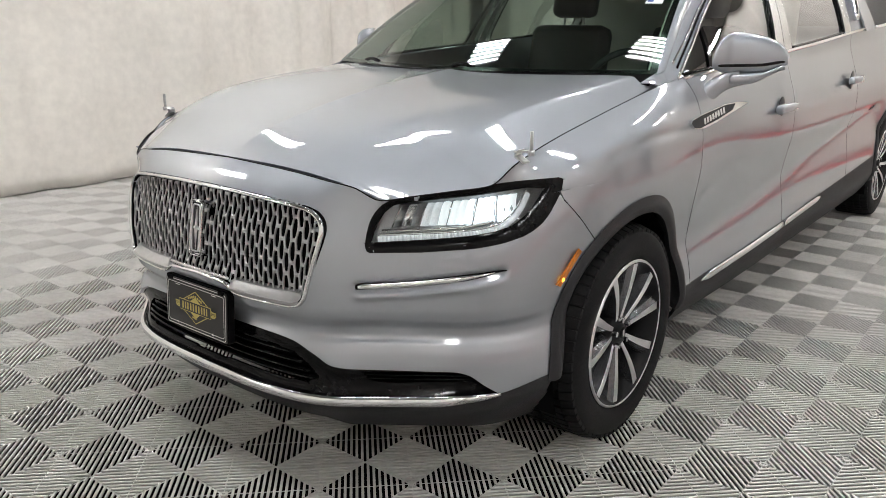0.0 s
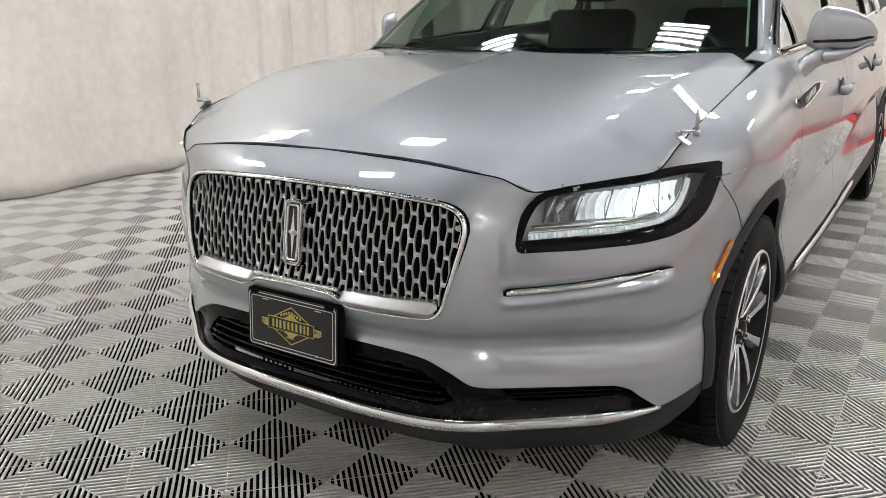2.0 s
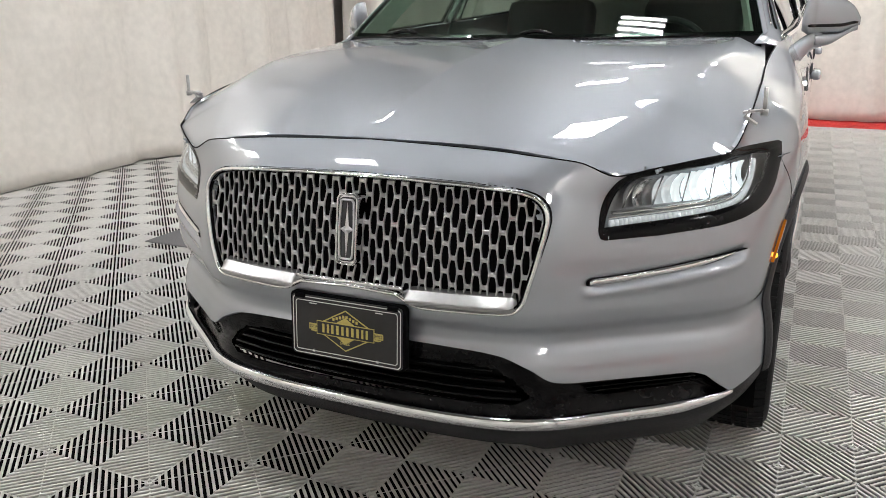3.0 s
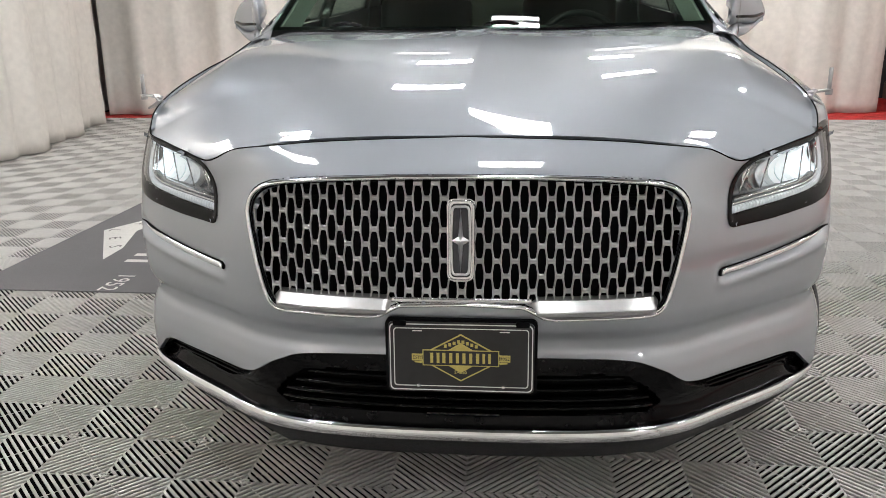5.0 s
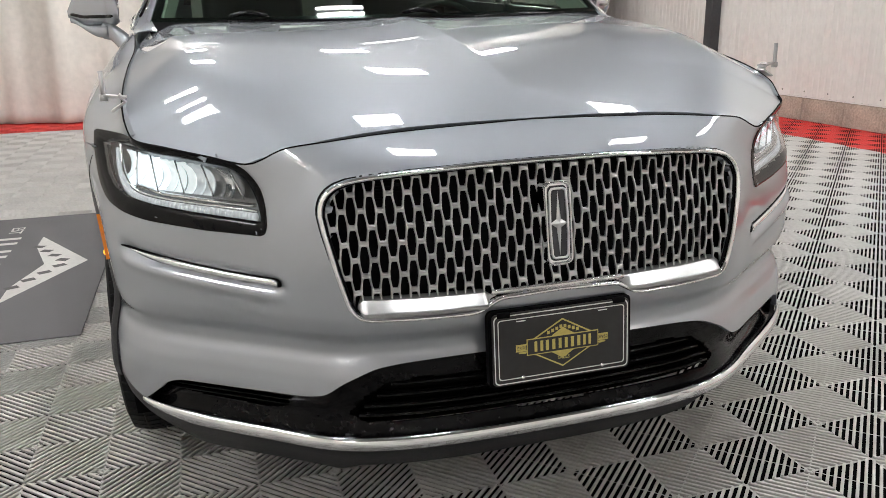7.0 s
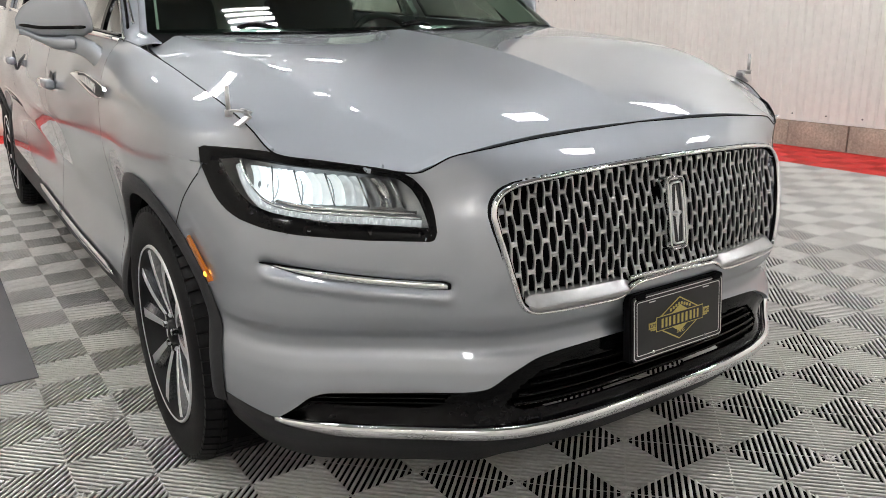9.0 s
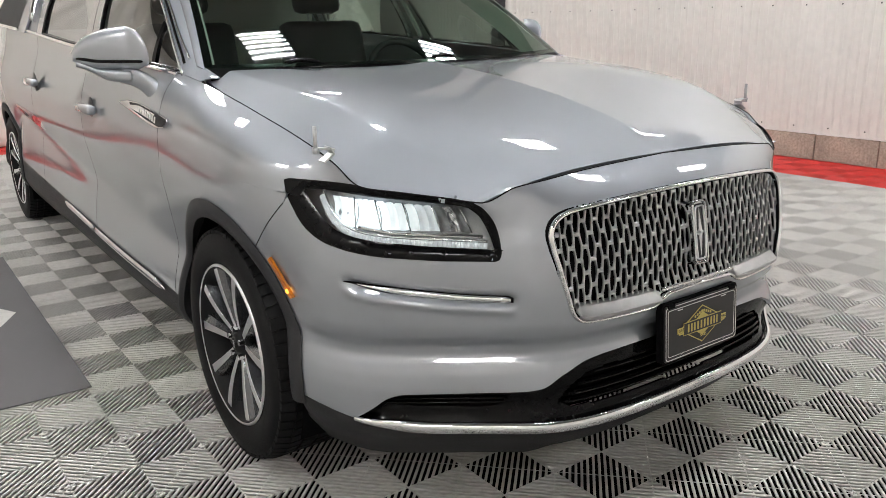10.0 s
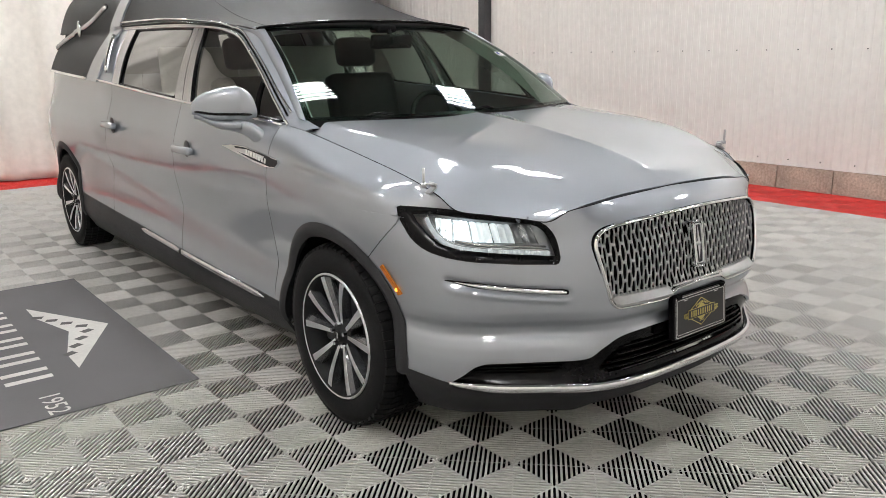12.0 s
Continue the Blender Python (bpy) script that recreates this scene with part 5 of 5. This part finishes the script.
    part("drip_rail", turn(tube(bmesh.new(), along(0.038, 0.016, 0.008, 1.50, 3.99), 0.0045, 0.0055, n=8)), CHROME, hearse)
    pts = [Vector(side_point(y, -0.01, 0.012)) for y in np.linspace(4.33, 5.48, 18)]
    part("vinyl_moulding", turn(tube(bmesh.new(), pts, 0.007, 0.010, n=8)), CHROME, hearse)


def roof_point(k, y):
    """Vinyl roof: k across from -1 to 1."""
    k, y = np.broadcast_arrays(np.asarray(k, float), np.asarray(y, float))
    rise = np.maximum(roof_top(y) - rail_z(y) - 0.012, 0.02)
    rx = rail_x(y) + 0.012
    s = np.sign(k) * np.abs(k)
    flat_part = 1 - np.abs(s) ** roof_power(y)
    z = rail_z(y) + 0.012 + rise * flat_part
    yy = np.where(y < 2.3, y - 0.085 * (1 - s * s) * step(2.3, 2.05, y), y)
    return np.stack([rx * s, yy, z], -1)


bm = sheet(roof_point, np.sign(np.linspace(-1, 1, 61)) * (1 - (1 - np.abs(np.linspace(-1, 1, 61))) ** 1.7), np.concatenate([np.linspace(2.08, 2.6, 14), np.linspace(2.7, 5.7, 26)]), flange=0.02)
roof = part("vinyl_roof", bm, VINYL, hearse, "black vinyl roof")
for side in (1, -1):
    pts = [Vector(roof_point(side * (0.90 - 0.22 * k), 2.12 + 1.3 * k)) + Vector((0, 0, 0.0005)) for k in np.linspace(0, 1, 24)]
    part("seam", tube(bmesh.new(), pts, 0.004, 0.002, n=6), VINYL, roof)
pts = [Vector(roof_point(k, 2.085)) + Vector((0, -0.012, 0.004)) for k in np.linspace(-1, 1, 40)]
part("roof_front_seal", tube(bmesh.new(), pts, 0.008, 0.007, n=8), BLACK, hearse)
bm = sheet(lambda k, y: roof_point(k, y) - np.array([0, 0, 0.05]), np.linspace(-0.97, 0.97, 21), np.linspace(2.12, 5.6, 20), flange=0)
part("headliner", bm, HEADLINER, hearse)
bm = box(bmesh.new(), -0.86, 0.86, 1.25, 5.7, 0.30, 0.36)
part("cabin_floor", bm, DARK, hearse)
bm = sheet(lambda k, v: np.stack([k * (0.72 - 0.10 * v), 5.68 - 0.06 * v, 1.30 + 0.5 * v], -1), np.linspace(-1, 1, 9), np.linspace(0, 1, 5), flange=0.02)
part("tailgate", bm, VINYL, hearse)
bm = box(bmesh.new(), -0.66, 0.66, 3.45, 3.50, 0.36, 1.50, bevel=0.02)
part("partition", bm, HEADLINER, hearse)

# ---- inside the cabin ----
bm = sheet(lambda a, v: screen_point(a * 0.97, 0.0 * v) * (1 - v)[..., None] + np.stack([0.76 * a, 1.83 - 0.08 * a * a, 1.115 + 0.02 * np.cos(a * 3)], -1) * v[..., None]
           - np.stack([0 * a, -0.02 + 0 * a, 0.03 + 0.012 * np.sin(np.pi * v)], -1), np.linspace(-1, 1, 31), np.linspace(0, 1, 10), flange=0.05)
part("dashboard", bm, DASH, hearse)
bm = box(bmesh.new(), -0.74, 0.74, 1.80, 1.88, 0.62, 1.09, bevel=0.03)
part("dash_front", bm, DASH, hearse)
bm = bmesh.new()
wheel_m = pose(0.37, 1.98, 1.06, 65)
tube(bm, [wheel_m @ Vector((0.18 * math.cos(a), 0.18 * math.sin(a), 0)) for a in np.linspace(0, 2 * math.pi, 40, endpoint=False)], 0.015, closed=True, side=(0, -0.9, 0.43))
steering = part("steering_wheel", bm, SEAT, hearse)
bm = bmesh.new()
box(bm, -0.17, 0.17, -0.035, 0.035, -0.03, 0.01, bevel=0.012, m=wheel_m)
box(bm, -0.03, 0.03, -0.17, 0.0, -0.02, 0.005, bevel=0.008, m=wheel_m)
part("hub_pad", bm, SEAT, steering)


def car_seat(x):
    bm = bmesh.new()
    box(bm, x - 0.25, x + 0.25, 2.15, 2.68, 0.55, 0.72, bevel=0.05)
    seat = part("car_seat", bm, SEAT, hearse, "dark leather front seat")
    bm = bmesh.new()
    box(bm, -0.24, 0.24, -0.07, 0.07, 0.0, 0.66, bevel=0.05, m=pose(x, 2.66, 0.68, -14))
    part("backrest", bm, SEAT, seat)
    bm = bmesh.new()
    box(bm, -0.135, 0.135, -0.05, 0.05, 0.70, 0.88, bevel=0.04, m=pose(x, 2.68, 0.68, -12))
    part("headrest", bm, SEAT, seat)
    bm = bmesh.new()
    for s in (-1, 1):
        tube(bm, [pose(x, 2.68, 0.68, -12) @ Vector((s * 0.06, 0, z)) for z in (0.62, 0.72)], 0.007)
    part("headrest_post", bm, STEEL, seat)


car_seat(0.37)
car_seat(-0.37)
bm = box(bmesh.new(), -0.11, 0.11, 1.85, 2.7, 0.40, 0.80, bevel=0.03)
part("console", bm, SEAT, hearse)
bm = bmesh.new()
box(bm, -0.125, 0.125, -0.015, 0.015, -0.035, 0.035, bevel=0.012, m=pose(0, 1.90, 1.50, 10))
tube(bm, [(0, 1.92, 1.56), (0, 1.90, 1.50)], 0.012)
part("inner_mirror", bm, BLACK, hearse)
bm = box(bmesh.new(), -0.06, 0.06, 1.93, 2.02, 1.545, 1.585, bevel=0.015)
part("sensor_housing", bm, DARK, hearse)

# ---- door mirrors ----
for side in (1, -1):
    turn = (lambda b: b) if side > 0 else flipped
    top = spline([0.912, 0.925, 0.955, 0.985, 1.05, 1.11, 1.16, 1.188], [1.240, 1.283, 1.309, 1.316, 1.308, 1.291, 1.262, 1.226])

    def swept(bm):
        """The mirror's final plan: narrower, its outer end further back."""
        for w in bm.verts:
            k = (w.co.x - 0.912) / 0.276
            q = min(max((k + 0.16) / 0.5, 0), 1)
            w.co.x += (0.870 + 0.220 * k - w.co.x) * q
            w.co.y += 0.020 + (0.030 + 0.130 * k) * q
        return bm

    def shell(zt, zb, deep):
        def place(x, a):
            k = (x - 0.912) / (1.188 - 0.912)
            t, b = zt(x), zb(x)
            d = deep * (1 - 0.55 * np.clip(k, 0, 1) ** 2) * (0.55 + 0.45 * np.sin(np.pi * np.clip(k * 0.8 + 0.2, 0, 1)))
            z = (t + b) / 2 + (t - b) / 2 * np.sign(np.cos(a)) * np.abs(np.cos(a)) ** 0.62
            return np.stack([x, 1.700 + 0.030 * k - d * np.abs(np.sin(a)) ** 0.62, z], -1)
        return place
    xs = np.concatenate([[0.912, 0.914, 0.918], np.linspace(0.925, 1.17, 26), [1.18, 1.186, 1.188]])
    bottom = lambda x: 1.166 + 0.030 * step(1.10, 1.188, x) + 0.012 * step(0.95, 0.912, x)
    upper = shell(top, bottom, 0.125)
    bm = sheet(upper, xs, np.linspace(0, math.pi, 24), flange=0.0)
    bmesh.ops.holes_fill(bm, edges=[e for e in bm.edges if e.is_boundary], sides=0)
    mirror = part("door_mirror", turn(swept(bm)), PAINT, hearse, "silver door mirror with dark slot and curved arm")

    def front_at(x, z):
        t, b = float(top(x)), float(bottom(x))
        c = max(-1.0, min(1.0, (z - (t + b) / 2) / ((t - b) / 2)))
        a = math.acos(math.copysign(abs(c) ** (1 / 0.62), c))
        return Vector(upper(np.array(x), np.array(a)))
    pts = [front_at(x, 1.198 + 0.010 * float(step(1.10, 1.18, x))) - Vector((0, 0.0015, 0)) for x in np.linspace(0.945, 1.178, 24)]
    part("indicator_slot", turn(swept(tube(bmesh.new(), pts, 0.003, 0.0055, n=8, taper=lambda k: min(1, 0.5 + 8 * min(k, 1 - k))))), BLACK, mirror)
    lower = shell(lambda x: 1.172 + 0.028 * step(1.10, 1.185, x), lambda x: 1.124 + 0.054 * step(1.04, 1.185, x), 0.122)
    bm = sheet(lower, np.linspace(1.005, 1.180, 22), np.linspace(0, math.pi, 16), flange=0.0)
    bmesh.ops.holes_fill(bm, edges=[e for e in bm.edges if e.is_boundary], sides=0)
    part("mirror_base", turn(swept(bm)), PAINT, mirror)
    way = smooth_spline([0, 1, 2, 3, 4], [1.030, 0.975, 0.928, 0.893, 0.868]), smooth_spline([0, 1, 2, 3, 4], [1.150, 1.142, 1.124, 1.098, 1.068])
    bm = bmesh.new()
    pts = [Vector((float(way[0](k)), 1.655 - 0.008 * k, float(way[1](k)))) for k in np.linspace(0, 4, 16)]
    tube(bm, pts, 0.056, 0.036, side=(-0.3, 0, 1), n=20, taper=lambda k: 0.80 + 0.35 * k)
    part("mirror_arm", turn(swept(bm)), PAINT, mirror)
    bm = box(bmesh.new(), 0.95, 1.11, 1.716, 1.722, 1.19, 1.26, bevel=0.003)
    part("mirror_glass", turn(swept(bm)), CHROME, mirror)
    # side badge
    bm = bmesh.new()
    outline_b = [(1.385, 1.014), (1.415, 0.992), (1.50, 0.986), (1.62, 0.996), (1.95, 1.040), (1.85, 1.050), (1.72, 1.050), (1.50, 1.034), (1.40, 1.024)]
    hi = [bm.verts.new(on_body(u_of_y(y), z, 0.012)) for y, z in outline_b]
    lo = [bm.verts.new(on_body(u_of_y(y), z, -0.002)) for y, z in outline_b]
    bm.faces.new(hi)
    for k in range(len(hi)):
        bm.faces.new((hi[k], hi[(k + 1) % len(hi)], lo[(k + 1) % len(hi)], lo[k]))
    badge = part("side_badge", turn(bm), CHROME, hearse, "long chrome badge with dark inset and lettering bars", smooth=False)
    bm = bmesh.new()
    inset = [(1.389, 1.012), (1.415, 0.994), (1.46, 0.990), (1.50, 0.994), (1.62, 1.004), (1.78, 1.026), (1.82, 1.047), (1.72, 1.048), (1.50, 1.032), (1.40, 1.022)]
    hi = [bm.verts.new(on_body(u_of_y(y), z, 0.0135)) for y, z in inset]
    bm.faces.new(hi)
    part("badge_inset", turn(bm), CLAD, badge, smooth=False)
    for k in range(8):
        y = 1.490 + 0.0270 * k
        z = 1.006 + 0.0030 * k
        bm = bmesh.new()
        hi = [bm.verts.new(on_body(u_of_y(yy), zz, 0.0165)) for yy, zz in ((y, z - 0.007), (y + 0.018, z - 0.005), (y + 0.018, z + 0.015), (y, z + 0.013))]
        bm.faces.new(hi)
        part("letter_bar", turn(bm), WHITE_PRINT, badge, smooth=False)
    # flag holder at the hood seam
    base = Vector((0.828, 0.495, 1.000))
    bm = bmesh.new()
    box(bm, -0.014, 0.022, -0.015, 0.015, -0.003, 0.002, bevel=0.001, m=Matrix.Translation(base) @ pose(0, 0, 0.004, 0, 32))
    box(bm, -0.014, -0.010, -0.015, 0.015, -0.003, 0.020, bevel=0.001, m=Matrix.Translation(base) @ pose(0, 0, 0.004, 0, 32))
    box(bm, -0.012, 0.034, -0.013, 0.013, 0.017, 0.022, bevel=0.001, m=Matrix.Translation(base) @ pose(0, 0, 0.002, 0, -8))
    holder_ob = part("flag_holder", turn(bm), STEEL, hearse, "small steel flag holder bracket", smooth=False)
    foot = base + Vector((0.032, 0, 0.020))
    bm = tube(bmesh.new(), [foot, foot + Vector((0, 0, 0.058))], 0.0050, side=(1, 0, 0), n=12)
    tube(bm, [foot - Vector((0, 0, 0.006)), foot + Vector((0, 0, 0.008))], 0.0085, side=(1, 0, 0), n=12)
    part("flag_socket", turn(bm), STEEL, holder_ob)


# ---- wheels ----
def wheel_mesh_parts():
    """Tyre, rim and disc about the x axis, outer face at +x."""
    R, RR, W = 0.361, 0.250, 0.120
    profile = [(RR - 0.012, -W * 0.8), (RR, -W * 0.92), (RR + 0.03, -W), (R - 0.035, -W * 0.99), (R - 0.010, -W * 0.85), (R, -W * 0.62), (R + 0.002, 0), (R, W * 0.62), (R - 0.010, W * 0.85),
               (R - 0.030, W * 0.975), (R - 0.055, W * 1.0), (RR + 0.030, W * 0.99), (RR + 0.012, W * 0.95), (RR + 0.002, W * 0.90), (RR - 0.006, W * 0.80)]
    tyre = lathe(bmesh.new(), profile, 96)
    tread = bmesh.new()
    n = 66
    for q in range(n):
        a = 2 * math.pi * q / n
        for x0, x1, tw in ((0.030, 0.066, 0.10), (0.070, 0.108, 0.03), (-0.018, 0.022, -0.12), (-0.066, -0.030, 0.10), (-0.108, -0.070, -0.03)):
            m = Matrix.Rotation(a, 4, "X")
            drop = 0.012 if abs(x0) > 0.06 and abs(x1) > 0.09 else 0.0
            ends = []
            for x, r in ((x0, R + 0.006 - (drop if x0 < 0 else 0)), (x1, R + 0.006 - (drop if x1 > 0 else 0))):
                for w in (-0.0135, 0.0135):
                    for rr in (r, r - 0.02):
                        ends.append(tread.verts.new(m @ Vector((x, w + tw * (x - x0), rr))))
            f = ((0, 2, 6, 4), (0, 1, 3, 2), (4, 6, 7, 5), (0, 4, 5, 1), (2, 3, 7, 6))
            for idx in f:
                tread.faces.new([ends[k] for k in idx])
    rim_barrel = lathe(bmesh.new(), [(RR + 0.001, 0.112), (RR - 0.004, 0.116), (RR - 0.011, 0.113), (RR - 0.016, 0.100), (RR - 0.030, 0.085), (RR - 0.040, 0.0), (RR - 0.03, -0.10)], 96)
    lip = lathe(bmesh.new(), [(RR + 0.0025, 0.111), (RR - 0.001, 0.1165), (RR - 0.006, 0.1160), (RR - 0.009, 0.1115)], 96)
    return tyre, tread, rim_barrel, lip


def spoke_line(k, bend, a0):
    """A place across and out of a spoke at k from hub to rim."""
    r = 0.040 + 0.203 * k
    half = 0.0068 + 0.0075 * k
    x = 0.082 + 0.026 * math.sin(math.pi * 0.5 * k)
    shift = bend * 0.004 * math.sin(math.pi * k)
    turn_m = Matrix.Rotation(a0, 3, "X")
    return lambda s, dx: Vector((x + dx, 0, 0)) + turn_m @ Vector((0, half * s + shift, r))


def spoke(bend, a0):
    """One deep spoke from hub to rim with sloping flanks, the one towards its twin broader."""
    bm = bmesh.new()
    verts = []
    for k in np.linspace(0, 1, 12):
        at = spoke_line(k, bend, a0)
        wide, deep = 1.7 + 1.0 * k, 0.046 - 0.014 * k
        section = ((-1.35 - 0.4 * k, -deep), (-1.0, -0.0005), (1.0, -0.0005), (wide, -deep * 0.42), (wide + 0.35, -deep))
        verts.append([bm.verts.new(at(bend * s, dx)) for s, dx in section])
    for p, q in zip(verts, verts[1:]):
        for j in range(4):
            bm.faces.new((p[j], q[j], q[j + 1], p[j + 1]))
    return bm


def spoke_face(bend, a0):
    """The machined front of a spoke."""
    bm = bmesh.new()
    verts = []
    for k in np.linspace(0.06, 1, 12):
        at = spoke_line(k, bend, a0)
        verts.append([bm.verts.new(at(bend * s, dx)) for s, dx in ((-1.02, -0.0008), (-0.96, 0.0008), (0.96, 0.0008), (1.02, -0.0008))])
    for p, q in zip(verts, verts[1:]):
        for j in range(3):
            bm.faces.new((p[j], q[j], q[j + 1], p[j + 1]))
    return bm


def build_wheel():
    tyre, tread, barrel, lip = wheel_mesh_parts()
    w = thing("wheel", "", "")
    t = part("tyre", tyre, RUBBER, w)
    part("tread", tread, RUBBER, t, smooth=False)
    rim = part("rim", barrel, RIM_SHADE, w, "two-tone alloy rim with ten spokes")
    part("rim_lip", lip, RIM_BRIGHT, rim)
    for k in range(5):
        for s in (1, -1):
            a = 2 * math.pi * k / 5 + s * radians(18.0)
            part("spoke", spoke(s, a), RIM_DARK, rim, smooth=False)
            part("spoke_face", spoke_face(s, a), RIM_BRIGHT, rim, smooth=False)
    bm = lathe(bmesh.new(), [(0.0, 0.098), (0.024, 0.098), (0.029, 0.094), (0.031, 0.086), (0.060, 0.082), (0.064, 0.07), (0.064, 0.02)], 40)
    part("hub", bm, RIM_SHADE, rim)
    bm = lathe(bmesh.new(), [(0.0, 0.1005), (0.018, 0.1000), (0.022, 0.0975)], 30)
    part("centre_cap", bm, BLACK, rim)
    for k in range(5):
        a = 2 * math.pi * k / 5
        bm = bmesh.new()
        bmesh.ops.create_cone(bm, cap_ends=True, segments=6, radius1=0.010, radius2=0.009, depth=0.03, matrix=Matrix.Rotation(a, 4, "X") @ pose(0.086, 0, 0.046, 0, 90, 0))
        part("lug_nut", bm, CHROME, rim, smooth=False)
    part("badge", box(bmesh.new(), 0.0995, 0.1022, -0.006, 0.006, -0.012, 0.012, bevel=0.001), CHROME, rim, smooth=False)
    # disc coloured dark to put in the shade behind the spokes
    bm = lathe(bmesh.new(), [(0.06, 0.02), (0.165, 0.02), (0.165, -0.01), (0.06, -0.01)], 48)
    part("brake_disc", bm, POST, w)
    bm = box(bmesh.new(), -0.02, 0.05, -0.185, -0.10, -0.07, 0.07, bevel=0.015)
    part("brake_caliper", bm, POST, w)
    return w


wheel = build_wheel()
TRACK = 0.822
for yc, side, spin in ((FRONT_Y, 1, 8), (FRONT_Y, -1, 2), (REAR_Y, 1, 33), (REAR_Y, -1, 50)):
    tx = TRACK if yc < 3 else 0.80
    m = pose(side * tx, yc, 0.366, 0, 0, 0 if side > 0 else 180) @ Matrix.Rotation(radians(spin), 4, "X")
    w = wheel if (yc, side) == (FRONT_Y, 1) else copy_thing(wheel, m)
    w.parent = hearse
    w.matrix_basis = pose(CX + 0.005, 0, 0, 0, LEAN).inverted() @ pose(CX, 0, 0) @ m


# ---- printed mat beside the car ----
bm = box(bmesh.new(), MAT_X0, MAT_X1, MAT_Y0, MAT_Y1, 0.0, 0.006, bevel=0.002)
mat = tagged(part("floor_mat", bm, MAT, smooth=False), "large dark grey printed mat lying on the tiles", "mat")


def print_on_mat(name, poly, m):
    bm = bmesh.new()
    v = [bm.verts.new((x, y, 0.0072)) for x, y in poly]
    bm.faces.new(v)
    return part(name, bm, m, mat, smooth=False)


def quad(name, cx, cy, lx, ly, mt, z=0.0072, turn=0.0):
    bm = bmesh.new()
    v = [bm.verts.new(Matrix.Rotation(turn, 4, "Z") @ Vector((sx * lx / 2, sy * ly / 2, 0)) + Vector((cx, cy, z))) for sx, sy in ((-1, -1), (1, -1), (1, 1), (-1, 1))]
    bm.faces.new(v)
    return part(name, bm, mt, mat, smooth=False)


# chevron towards the car, and its twin on the far side
MC = 2.86
for cx, s in ((-1.282, 1), (-2.33, -1)):
    tip, arm = cx, 0.30
    poly = [(tip, MC), (tip - s * arm, MC - 0.585), (tip - s * arm, MC - 0.365), (tip - s * 0.205, MC), (tip - s * arm, MC + 0.365), (tip - s * arm, MC + 0.585)]
    print_on_mat("chevron", poly if s > 0 else poly[::-1], MAT_PRINT)
    for k in range(8 if s > 0 else 0):
        f = (k - 3.5) / 3.5
        yy = MC - f * 0.36
        xx = tip - s * (0.10 + 0.30 * abs(f) * 0.62)
        quad("letter_bar", xx, yy, 0.060, 0.045, MAT_DARK, 0.0078, s * 0.47 * (1 if f > 0 else -1))
for k, letter in enumerate("SALES"):
    f = (k - 2) / 2
    turn_deg = 27 * (f < 0) - 27 * (f > 0)
    writing(letter, 0.095, pose(-2.265 + 0.175 * abs(f), MC - 0.34 * f, 0.0078, 0, 0, -90 - turn_deg), MAT_DARK, mat, "print_letter", 0.0003)
# five tall letters as bars
for k in range(5):
    for d in (-0.055, 0.055):
        quad("letter_bar", -1.80, MC + 0.54 - 0.27 * k + d, 0.20, 0.046, MAT_PRINT)
writing("1952", 0.125, pose(-1.775, 1.92, 0.007, 0, 0, -90), MAT_PRINT, mat, "numerals", 0.0004)
writing("EST", 0.10, pose(-1.76, 3.20 + 0.45, 0.007, 0, 0, -90), MAT_PRINT, mat, "writing", 0.0004)

build_floor()
